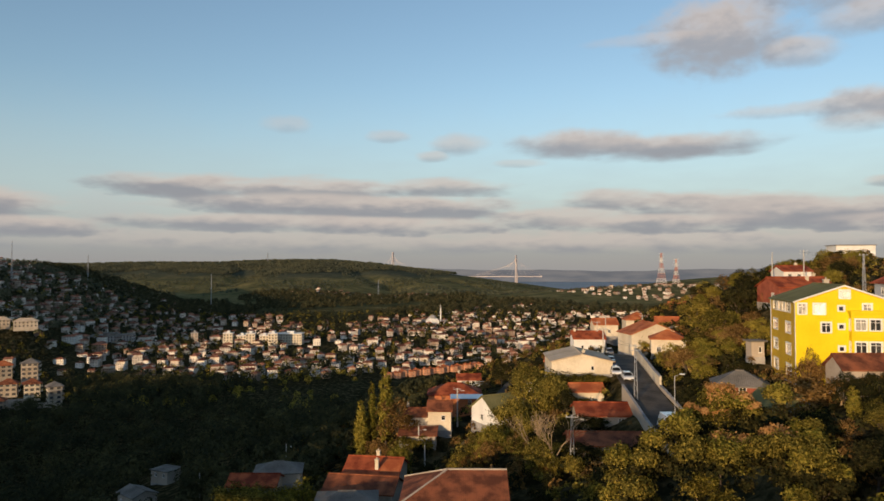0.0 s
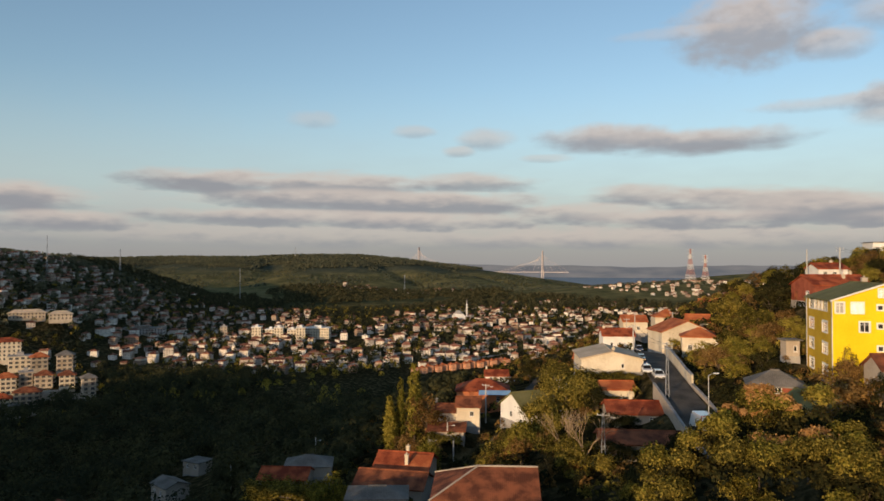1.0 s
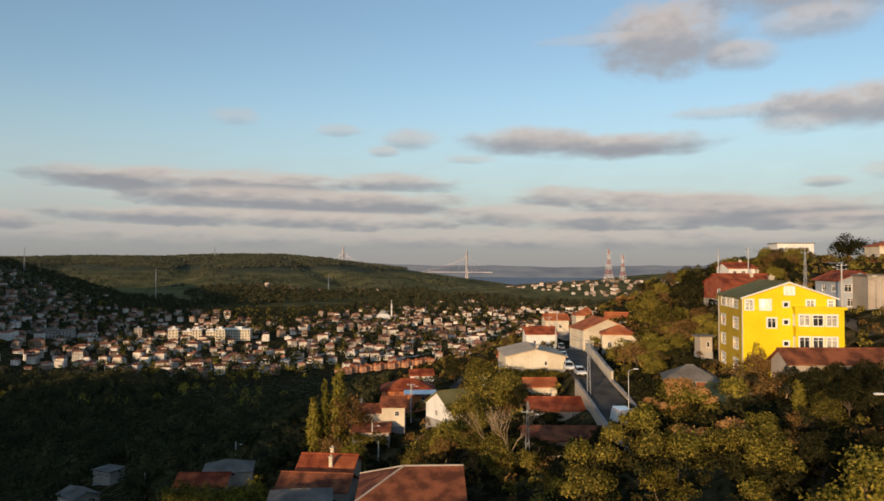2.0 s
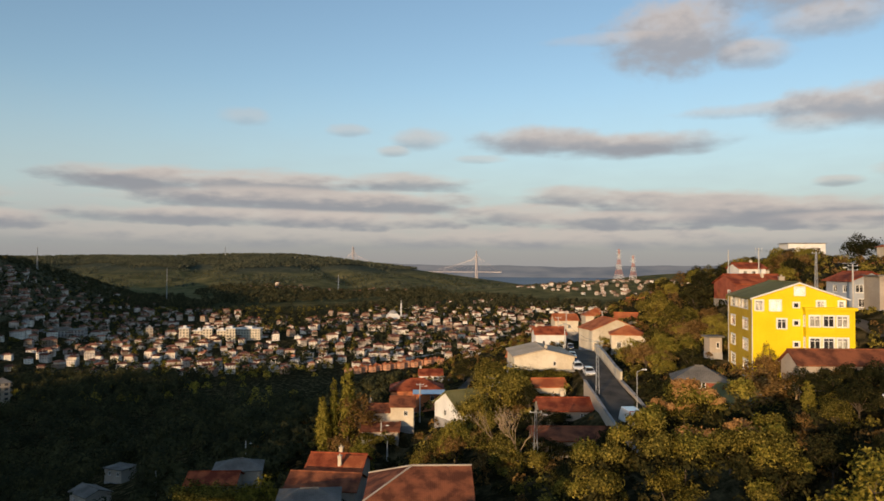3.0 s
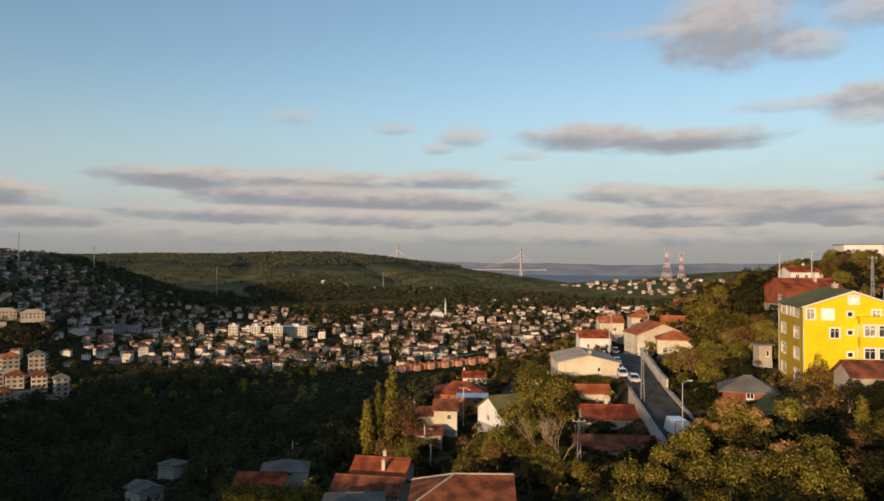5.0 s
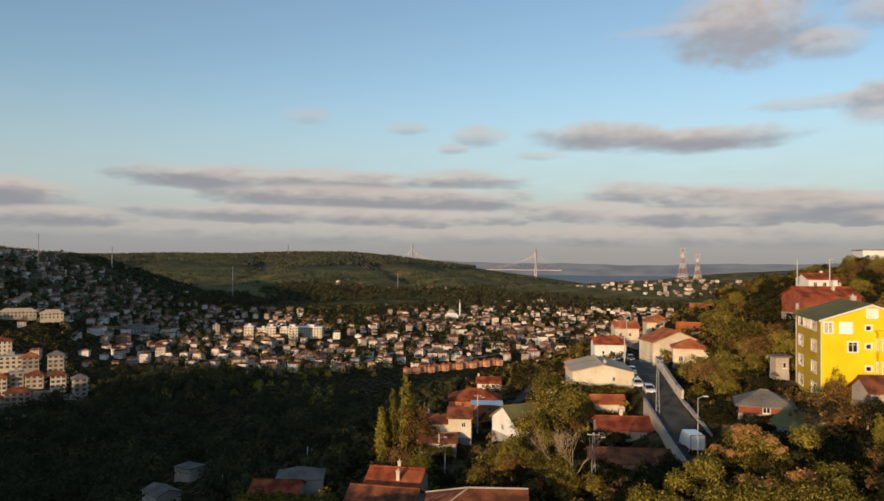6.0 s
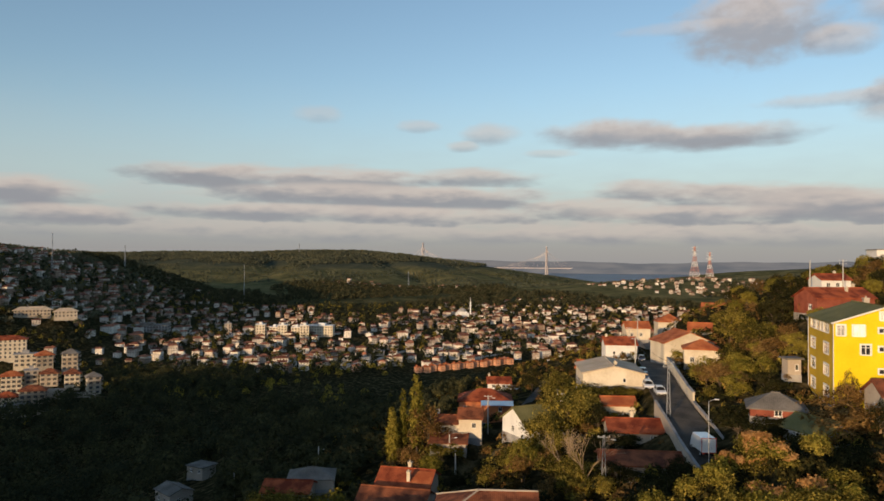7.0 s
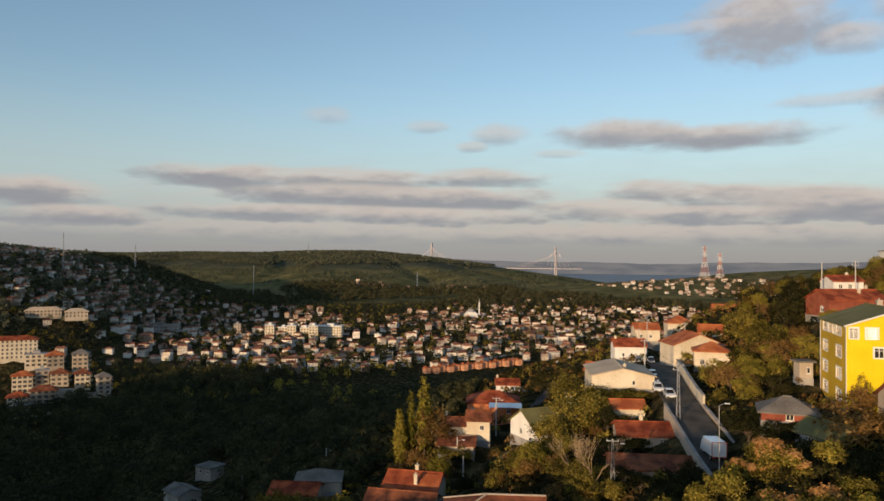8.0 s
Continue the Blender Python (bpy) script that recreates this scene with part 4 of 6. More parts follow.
# blocks on the western slope: x, y, ground height, breadth, storeys, hipped roof material or none
VILLAS = [(-415, 490, 47.0, 34, 5, "tile"), (-378, 470, 45.1, 22, 3, None), (-359, 465, 46.4, 16, 3, "tile_new"), (-331, 455, 46.6, 15, 4, "sheet_grey"),
          (-356, 430, 33.7, 18, 4, "tile_new"), (-349.5, 440, 35.6, 12, 4, None), (-335.5, 440, 37.6, 16, 3, "tile_old"), (-318.6, 440, 38.1, 14, 3, "tile_old"),
          (-296, 430, 35.0, 12, 4, "sheet_grey"), (-328, 415, 27.5, 22, 4, "tile_old"), (-343, 410, 23.3, 17, 4, "tile"), (-324, 395, 20.3, 22, 4, "sheet_grey"),
          (-476, 600, 70.5, 30, 2, "sheet_tan"), (-441.7, 600, 70.1, 19, 2, "sheet_tan")]
for x, y, z, w, storeys, top in VILLAS:
    site(x, y, z, 0.4 * w + 3)
UPPER = [(61.5, 127, 111.6), (63.8, 121, 111.0), (65.5, 113, 108.8), (68, 100, 106.5), (72, 84, 105)]
for q, g in along(UPPER, 5):
    site(q.x, q.y, q.z - 0.06, 3.6)

build_ground()
bm = bmesh.new()
vs = [bm.verts.new(p) for p in ((-4900, 2440, 50), (4900, 2440, 50), (4900, 4935, 50), (-4900, 4935, 50))]
bm.faces.new(vs)
tagged(part("water", bm, M["water"]), "grey-blue water of the strait with haze in its colour", "water", kind="structure")
strip("road", ROAD, 2.9, M["asphalt"], "worn grey asphalt street climbing the spur", "road", 0.03, 0.3, 0.08)
strip("upper_road", UPPER, 2.4, M["asphalt"], "steep grey road beside the yellow block", "road", 0.03, 0.3, 0.04)
strip("lane", LANE, 1.9, M["asphalt"], "narrow grey lane between the hillside houses", "road", 0.03, 0.3, 0.04)


def wall_along(name, label, points, tall, thick, material, foot=0.8):
    bm = bmesh.new()
    rows = []
    for q, g in along(points, 3):
        s = Vector((g.y, -g.x, 0)).normalized() * thick / 2
        rows.append([bm.verts.new(q + o) for o in (-s + Vector((0, 0, -foot)), -s + Vector((0, 0, tall)), s + Vector((0, 0, tall)), s + Vector((0, 0, -foot)))])
    for a, b in zip(rows, rows[1:]):
        for i in range(4):
            j = (i + 1) % 4
            bm.faces.new((a[i], b[i], b[j], a[j]))
    bm.faces.new(rows[0]), bm.faces.new(rows[-1][::-1])
    ob = base(name, Matrix(), label, "wall")
    part("wall_body", bm, material, ob)
    bm = bmesh.new()
    rows = []
    for q, g in along(points, 3):
        s = Vector((g.y, -g.x, 0)).normalized() * (thick / 2 + 0.06)
        rows.append([bm.verts.new(q + o) for o in (-s + Vector((0, 0, tall + 0.004)), -s + Vector((0, 0, tall + 0.1)), s + Vector((0, 0, tall + 0.1)), s + Vector((0, 0, tall + 0.004)))])
    for a, b in zip(rows, rows[1:]):
        for i in range(4):
            j = (i + 1) % 4
            bm.faces.new((a[i], b[i], b[j], a[j]))
    bm.faces.new(rows[0]), bm.faces.new(rows[-1][::-1])
    part("coping", bm, M["grey"], ob)
    return ob


wall_along("retaining_wall", "pale plastered retaining wall along the street", [(25.4, 126, 99.6), (25.3, 131, 100.0), (25.7, 141, 100.6), (27.2, 158, 100.3), (29.8, 182, 98.6)], 2.0, 0.35, M["cream"])
wall_along("street_edge", "low rough concrete edge along the street's uphill side", [(26.9, 98, 95.6), (26.3, 108, 97.2), (25.7, 118, 98.8), (25.3, 125.6, 99.6)], 0.55, 0.3, M["tan"], 1.2)
wall_along("street_parapet", "weathered concrete wall holding up the street's downhill side", [(21.2, 92, 94.7), (20.0, 104, 96.5), (19.3, 114, 98.1), (18.7, 124, 99.5)], 0.9, 0.3, M["tan"], 3.6)

for a, b in (((-330, 428, 33.5), (-312, 428, 34.5)), ((-312, 424, 32.0), (-290, 424, 33.5)), ((-318, 402, 24.5), (-298, 402, 26.5))):
    wall_along("terrace_wall", "pale concrete terrace wall between the slope's blocks", [a, b], 3.6, 0.6, M["tan"], 4)

# ---------------------------------------------------------------- the yellow apartment building


def yellow_building():
    w, d, h, rise, st = 15.5, 12.9, 12.6, 2.3, 3.15
    x, y, z = P_YELLOW
    ob = base("apartment_building", pose(x, y, z, 0, 0, -97), "bright yellow four-storey apartment block with white windows and green roof", "building")
    hw, hd = w / 2, d / 2
    # openings: gable front (u from its left), side wall (u from its left)
    front = [(0.4, 10.65, 1.1, 1.55), (2.45, 10.65, 1.5, 1.55), (5.7, 11.15, 0.75, 0.75), (8.9, 10.65, 1.1, 1.55), (11.85, 10.65, 0.8, 1.55),
             (3.45, 8.05, 1.25, 1.45), (5.7, 8.55, 0.75, 0.75), (5.7, 5.4, 0.75, 0.75), (3.45, 1.9, 1.25, 1.4), (5.9, 12.95, 1.3, 1.2)]
    side = [(u, 10.75 - st * i, 2.9, 1.6) for i in range(4) for u in (1.9, 9.9)] + [(5.4, 10.75, 1.5, 1.6), (7.8, 10.75, 1.5, 1.6)]
    bm = bmesh.new()
    # the gable's triangle carries an attic window, so it is a panel of its own above the eaves
    wall_panel(bm, (hw, -hd, 0), (0, 1, 0), d, h, [(a, b, a + c, b + e) for a, b, c, e in front[:-1]], 0.3, (-1, 0, 0))
    a, b, c, e = front[-1]
    v = {}

    def pt(u, t):
        if (u, t) not in v:
            v[(u, t)] = bm.verts.new((hw, -hd + u, t))
        return v[(u, t)]

    slope = rise / (d / 2)
    bm.faces.new([pt(0, h), pt(a, h), pt(a, h + slope * a)])
    bm.faces.new([pt(a + c, h), pt(d, h), pt(a + c, h + slope * (d - a - c))])
    bm.faces.new([pt(a, h), pt(a + c, h), pt(a + c, b), pt(a, b)])
    bm.faces.new([pt(a, b + e), pt(a + c, b + e), pt(a + c, h + slope * (d - a - c)), pt(d / 2, h + rise), pt(a, h + slope * a)])
    part("front_wall", bm, M["yellow"], ob)
    # the side wall's weaker sunlight is put into its paint colour
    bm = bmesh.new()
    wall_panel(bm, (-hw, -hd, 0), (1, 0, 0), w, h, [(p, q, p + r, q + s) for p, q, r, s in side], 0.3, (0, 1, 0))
    part("side_wall", bm, M["yellow_dimmed"], ob, "side wall in yellow darkened for the slanting sun")
    bm = bmesh.new()
    wall_panel(bm, (hw, hd, 0), (-1, 0, 0), w, h, [], 0.3, (0, -1, 0))
    wall_panel(bm, (-hw, hd, 0), (0, -1, 0), d, h, [], 0.3, (1, 0, 0), rise)
    part("rear_wall", bm, M["yellow"], ob)
    bm = bmesh.new()
    box(bm, -hw - 0.05, -hd - 0.05, -2.5, hw + 0.05, hd + 0.05, 0.5)
    part("plinth", bm, M["grey"], ob)
    for k, (a, b, c, e) in enumerate(front):
        window(ob, (hw, -hd + a, b), (0, 1, 0), (1, 0, 0), c, e, 1 if c > 0.9 else 0, True, None, 0.16, True if k in (1, 9) else "sheer" if k in (0, 3, 4) else False)
    for k, (a, b, c, e) in enumerate(side):
        window(ob, (-hw + a, -hd, b), (1, 0, 0), (0, -1, 0), c, e, 2 if c > 2 else 1, True, None, 0.22, "sheer" if k % 2 else False)
    # white strip round the top of the side wall and the corner boards
    bm = bmesh.new()
    box(bm, hw - 0.32, -hd - 0.05, 0.5, hw + 0.05, -hd - 0.004, h - 0.1)
    part("corner_trim", bm, M["white"], ob)
    bm = bmesh.new()
    box(bm, -hw - 0.05, -hd - 0.05, 0.5, -hw + 0.3, -hd - 0.004, h - 0.1)
    part("corner_trim", bm, M["white"], ob)
    r = roof(ob, w, d, h, rise, "gable", 0.35, M["sheet_green"])
    bm = bmesh.new()
    for s in (-1, 1):
        q = [(hw + 0.37, s * (hd + 0.4), h - 0.32), (hw + 0.37, 0, h + rise - 0.2), (hw + 0.37, 0, h + rise + 0.02), (hw + 0.37, s * (hd + 0.4), h - 0.1)]
        a = [bm.verts.new(p) for p in q]
        b = [bm.verts.new((p[0] + 0.05, p[1], p[2])) for p in q]
        bm.faces.new(a), bm.faces.new(b[::-1])
        for i in range(4):
            bm.faces.new((a[i], b[i], b[(i + 1) % 4], a[(i + 1) % 4]))
    part("verge_board", bm, M["white"], r)
    # the projecting bay of the living rooms with its flat cap
    by0, by1, out_x = hd - 5.9, hd + 0.7, hw + 1.2
    bm = bmesh.new()
    cuts = [(0.5 + 1.85 * i, 2.1 + 3.2 * f, 1.95 + 1.85 * i, 3.7 + 3.2 * f) for i in range(3) for f in range(3)]
    wall_panel(bm, (out_x, by0, 0), (0, 1, 0), by1 - by0, 10.85, cuts, 0.25, (-1, 0, 0))
    flank = [(0.2, 2.1 + 3.2 * f, 0.95, 3.7 + 3.2 * f) for f in range(3)]
    wall_panel(bm, (hw + 0.01, by0, 0), (1, 0, 0), 1.19, 10.85, flank, 0.25, (0, 1, 0))
    wall_panel(bm, (out_x, by1, 0), (-1, 0, 0), 3.0, 10.85, [], 0.25, (0, -1, 0))
    bay = part("bay", bm, M["yellow"], ob)
    bm = bmesh.new()
    box(bm, hw - 1.6, by0 - 0.15, 10.86, out_x + 0.25, by1 + 0.35, 11.3, 0.03)
    part("bay_roof", bm, M["yellow"], bay)
    for a, b, c, e in cuts:
        window(ob, (out_x, by0 + a, b), (0, 1, 0), (1, 0, 0), c - a, e - b, 1, True, None, 0.15, "sheer" if (a + b) % 3 < 1 else False)
    for a, b, c, e in flank:
        window(ob, (hw + 0.01 + a, by0, b), (1, 0, 0), (0, -1, 0), c - a, e - b, 0, True, None, 0.1, False)
    for cx, cy in ((-5.0, 1.2),):
        chimney(ob, cx, cy, h + rise - 1.2, h + rise + 0.7, M["tan"], 0.8)
    return ob


yellow_building()

# ---------------------------------------------------------------- houses on the upper slope
house("house", "brown brick house with a long red tiled roof above the slope", P_BROWN, 14, 13.6, 8.6, 4.1, 2.0, "gable", "brick", "tile", left=[(1.2, 0.1, 1.3, 2.3), (5.5, 1.2, 1.2, 1.3)], front=[(6, 1.1, 1.3, 1.3), (10, 1.1, 1.3, 1.3)], chimneys=[(2.0, -1.5, 6.2), (5.2, 0.8, 6.9)])
house("house", "small white house with a red tiled roof on the hilltop", P_SMALL, 8, 7.4, 6.5, 2.9, 1.3, "gable", "white", "tile", front=[(1.2, 0.9, 1.0, 1.1), (3.6, 0.9, 1.0, 1.1)], chimneys=[(1.5, 0.5, 4.8)])
house("house", "long white flat-roofed building among trees on the hilltop", P_SKYLINE, 0, 13, 8, 3.8, 0.3, "flat", "white", "sheet_grey", front=[(1, 1, 1.3, 1.3), (4, 1, 1.3, 1.3), (7, 1, 1.3, 1.3), (10, 1, 1.3, 1.3)])
house("house", "blue-grey house with a red roof and white verges", P_BLUE, -84, 7.6, 7.0, 5.6, 1.4, "gable", "bluegrey", "tile", over=0.6, right=[(0.7, 3.2, 1.5, 1.4), (2.8, 3.2, 1.5, 1.4), (4.9, 3.2, 1.5, 1.4), (1.2, 0.6, 1.4, 1.5), (4.2, 0.6, 1.4, 1.5)], front=[(2, 3.2, 1.3, 1.3), (5, 3.2, 1.3, 1.3)])
house("house", "plain beige concrete building with a flat grey top", P_BEIGE, -4, 12, 9, 5.9, 0.3, "flat", "tan", "sheet_grey", front=[(8, 3.2, 1.3, 1.3), (4, 3.2, 1.3, 1.3)])
house("house", "low orange-walled house with a red roof near the hilltop", P_ORANGE, 6, 11, 8, 3.2, 1.3, "gable", "salmon", "tile", front=[(2, 0.9, 1.2, 1.2), (6, 0.9, 1.2, 1.2)])
house("house", "cream house with a red tiled roof on the hilltop", P_TAN, 0, 11, 8, 5.4, 1.5, "hip", "cream", "tile_new", front=[(2, 3.2, 1.2, 1.2), (6, 3.2, 1.2, 1.2)])
# the shade on this house is put into its darker wall and tile
house("house", "low house with a long red roof below the yellow block", P_REDFRONT, 3, 20, 4.8, 4.6, 1.5, "gable", "tan", "tile_old", left=[(2.4, 2.0, 1.2, 1.2)], front=[(3, 1.6, 1.2, 1.2), (7, 1.6, 1.2, 1.2), (12, 1.6, 1.2, 1.2)], foot=3)
house("shed", "small tan concrete shed on the slope behind the yellow block", P_BACKSHED, 8, 2.2, 2.0, 2.8, 0.2, "flat", "tan", "sheet_grey", front=[(1.2, 1.0, 0.6, 1.0, 0)], category="shed", foot=2.5)
house("shed", "brick shed with a grey hipped sheet roof in the scrub", P_BRICKSHED, -12, 6.8, 5.6, 1.7, 1.5, "hip", "brick", "sheet_grey", over=0.5, front=[(3, 0.4, 1.0, 0.9)], category="shed", foot=2.5)
house("shed", "small pale shed with a grey-green sheet roof", P_LOWSHED, -62, 6.2, 5.0, 2.6, 1.3, "gable", "bluegrey", "sheet_green", over=0.5, right=[(2.0, 1.0, 0.8, 1.0)], front=[(2, 1.0, 1.0, 1.0)], category="shed", foot=2.5)

# ---------------------------------------------------------------- houses along the street
house("house", "white two-storey house with a red tiled roof beside the street", P_WHITE, 4, 8.6, 7.4, 4.7, 1.7, "gable", "white", "tile", front=[(2.0, 1.7, 0.7, 1.0, 0), (4.2, 1.7, 0.7, 1.0, 0)], chimneys=[(-3.6, 0, 7.0)], foot=3)
house("house", "broad cream gabled house with a weathered grey-tan sheet roof", P_GABLE, -87, 14, 11.8, 2.8, 1.35, "gable", "cream", "sheet_tan", over=0.4, right=[(7.6, 0.9, 0.6, 0.9, 0)], chimneys=[(4.5, 0.6, 4.6)], foot=4)
house("house", "cream house with an orange tiled roof beside the street", P_MIDWHITE, 5, 8.2, 7.4, 4.4, 1.8, "gable", "cream", "tile_new", front=[(1.4, 1.4, 1, 1.2), (4.6, 1.4, 1, 1.2)], foot=3)
house("house", "cream gabled house with a broad orange tiled roof", P_ROAD_A, -78, 9.5, 12.4, 5.4, 2.5, "gable", "cream", "tile_new", right=[(3, 1.6, 1, 1.2), (8, 1.6, 1, 1.2)], left=[(2, 1.2, 1, 1.2)], foot=3)
house("house", "low cream house with an orange hipped roof", P_ROAD_B, -8, 7.6, 6.6, 4.6, 1.6, "hip", "cream", "tile_new", front=[(1.2, 1.4, 1, 1.2), (4.8, 1.4, 1, 1.2)], foot=3)
house("house", "small cream house with an orange roof among trees", P_REAR, -12, 6.4, 6, 3.8, 1.9, "gable", "cream", "tile_new", front=[(1.5, 1.2, 0.9, 1.1), (3.8, 1.2, 0.9, 1.1)], foot=3)
house("house", "salmon house with an orange roof on the wooded slope", P_FARORANGE, -6, 9.8, 8, 4.6, 2.2, "gable", "salmon", "tile_new", front=[(2, 1.4, 1.1, 1.2), (6, 1.4, 1.1, 1.2)], foot=3)
house("house", "pale house with an orange tiled roof behind the street", P_ROAD_C, 2, 10.2, 9, 5.8, 2.6, "hip", "cream", "tile_new", front=[(2, 2.4, 1, 1.2), (6, 2.4, 1, 1.2)], foot=3)
house("house", "low house with a dark red roof below the street", P_DARKRED, 3, 9.2, 7.5, 2.7, 1.3, "gable", "tan", "tile", front=[(6.2, 0.8, 1.0, 1.3), (1.6, 0.8, 1.0, 1.3)], chimneys=[(-0.6, 0.4, 5.1)], foot=3)
house("outhouse", "small red-roofed outhouse with a cream wall", P_AWNING, 6, 5.6, 4.6, 3.2, 1.0, "gable", "cream", "tile_new", category="outhouse", foot=3)
house("house", "low house with a dark brown tiled roof in the shade", P_LOWROOF, 2, 12.2, 6.5, 3.0, 1.1, "gable", "tan", "tile_old", front=[(2, 0.9, 1.1, 1.1)], foot=3)

# ---------------------------------------------------------------- houses down the slope
house("house", "salmon house with a red hipped roof on the lower slope", P_SALMON, 5, 12.5, 9, 5.6, 2.0, "hip", "salmon", "tile", front=[(1.0, 3.0, 0.9, 1.2), (9.4, 3.0, 0.9, 1.2)], foot=3)
house("house", "single-storey cream house with a brown tiled roof", P_CREAM_A, 3, 5.2, 5.6, 2.6, 1.2, "gable", "cream", "tile_old", chimneys=[(-2.2, 1.2, 4.6)], front=[(1.6, 0.8, 0.9, 1.0)], foot=3)
house("house", "two-storey cream house with a brown tiled roof", P_CREAM_B, 3, 4.9, 5.6, 4.6, 1.5, "gable", "cream", "tile_old", front=[(2.8, 2.4, 0.9, 1.1)], foot=3)
house("outhouse", "low outhouse with a brown tiled lean-to roof", P_LEANTO, 3, 7.4, 4.2, 0.9, 1.1, "shed", "tan", "tile_old", category="outhouse", foot=2.5)
house("house", "white house with a green sheet roof beside the lane", P_GREEN, 34, 9.5, 8.4, 3.0, 2.5, "gable", "white", "sheet_green", left=[(3.2, 0.9, 1.0, 1.1)], foot=3)
roofed = house("house", "house with a red tiled roof and a patch of newer tiles", P_ROOF_B, -4, 8.6, 7.0, 3.0, 1.6, "gable", "tan", "tile", chimneys=[(0.8, -2.6, 4.9), (0.2, 0.5, 5.5)], foot=3)
patch = bmesh.new()
roof_slab(patch, [(1.4, -3.2, 3.0 + 1.6 * 0.3 / 3.5 + 0.03), (4.4, -3.2, 3.0 + 1.6 * 0.3 / 3.5 + 0.03), (4.4, -0.5, 3.0 + 1.6 * 3.0 / 3.5 + 0.03), (1.4, -0.5, 3.0 + 1.6 * 3.0 / 3.5 + 0.03)], 0.1)
part("tile_patch", patch, M["tile_new"], roofed, "patch of newer orange tiles")
house("house", "low house with a broad red tiled roof in half shade", P_ROOF_C, -4, 10.4, 6.6, 2.7, 1.5, "gable", "tan", "tile_old", foot=3)
house("house", "low house under a weathered red roof, hipped at one end", P_ROOF_A, 5, 11.6, 10, 3.2, 2.2, "half_hip", "tan", "tile_old", over=0.6, foot=3, hips="tan")
# white walls darkened to tan for the shade on these two houses
house("house", "small house with a red tiled roof below the slope", P_LEFT_A, 6, 8.6, 6.2, 2.4, 1.3, "gable", "tan", "tile", front=[(2, 0.8, 1, 1.1)], foot=3)
house("house", "small house with a pale grey sheet roof", P_LEFT_B, 14, 8.5, 6.5, 2.4, 1.3, "hip", "tan", "sheet_grey", foot=3)
house("house", "small white house with a red tiled roof above the lane", P_LANEHOUSE, 6, 6.8, 6, 2.5, 1.3, "gable", "white", "tile", front=[(1.2, 0.9, 1.0, 1.1), (4.2, 0.9, 1.0, 1.1)], chimneys=[(-3.0, 0.6, 4.6)], foot=3)
house("house", "low house with a weathered orange roof below the street", P_LEFTRED, -14, 7.4, 6.2, 2.8, 1.5, "gable", "tan", "tile_new", front=[(1.4, 0.9, 1.0, 1.1), (4.6, 0.9, 1.0, 1.1)], foot=3)
house("shed", "tiny white shed with a flat top among the trees", P_WHITESHED, 10, 2.2, 2.0, 2.5, 0.2, "flat", "white", "sheet_grey", front=[(0.8, 0.9, 0.6, 0.8, 0)], category="shed", foot=2)
house("shed", "shed with a low grey sheet roof among bushes", P_GREYROOF, 10, 8, 5.5, 2.3, 0.8, "hip", "tan", "sheet_grey", category="shed", foot=3)
# white walls darkened to tan for the valley's shade on these two
house("house", "dull pale house in the shade of the wooded valley", P_SHADE_A, -20, 7, 6, 4.2, 0.3, "flat", "tan", "sheet_grey", front=[(1.5, 2.4, 1, 1.2), (5, 2.4, 1, 1.2)], foot=3)
house("house", "pale house with a grey roof in the shaded valley", P_SHADE_B, -35, 8.5, 6.5, 4.2, 1.2, "gable", "tan", "sheet_grey", front=[(1.5, 1.6, 1, 1.2), (5, 1.6, 1, 1.2)], right=[(2, 1.6, 1, 1.2)], foot=3)
house("house", "house with a dull red roof in the shaded valley", P_SHADE_C, -20, 9.5, 7, 3.6, 1.4, "gable", "white", "tile_old", front=[(1.5, 1.0, 1, 1.2), (5, 1.0, 1, 1.2)], foot=3)


def porch(x, y, z, turn, w, d, tall, label):
    """An open porch under a stretched tarpaulin on four posts."""
    ob = base("porch", pose(x, y, z, 0, 0, turn), label, "porch")
    bm = bmesh.new()
    roof_slab(bm, [(-w / 2, -d / 2, tall - 0.5), (w / 2, -d / 2, tall - 0.5), (w / 2, d / 2, tall), (-w / 2, d / 2, tall)], 0.06)
    part("canopy", bm, M["tarp"], ob)
    for sx in (-1, 1):
        for sy in (-1, 1):
            bm = bmesh.new()
            tube(bm, (sx * (w / 2 - 0.1), sy * (d / 2 - 0.1), -1.5), (sx * (w / 2 - 0.1), sy * (d / 2 - 0.1), tall - 0.25 + sy * 0.2), 0.06, 0.06, 8)
            part("post", bm, M["steel"], ob)


porch(-11.0, 166.2, 85.6, 5, 7.6, 3.2, 5.2, "open porch under a pale blue tarpaulin beside the salmon house")

# ---------------------------------------------------------------- trees of the slope
for kind, x, y, top, wide in (("poplar", -32.6, 150.5, 92.3, 1.05), ("poplar", -30.7, 152.5, 95.8, 0.6), ("poplar", -27.4, 151, 99.4, 0.85), ("rust", -24.6, 149.5, 93.2, 1.05), ("brush", -28, 143, 86.5, 0.9), ("brush", -25, 141, 86, 0.9)):
    plant(kind, x, y, top, wide)
for kind, x, y, top, wide in (("dark", -3.4, 191, 95.5, 1), ("olive", 2.4, 171, 98, 1.1), ("olive", 5.2, 142, 98.6, 1), ("dark", 7.2, 131, 98, 1), ("olive", -0.6, 125, 97, 1.1), ("olive", 2.2, 119, 96, 1.1)):
    plant(kind, x, y, top, wide)
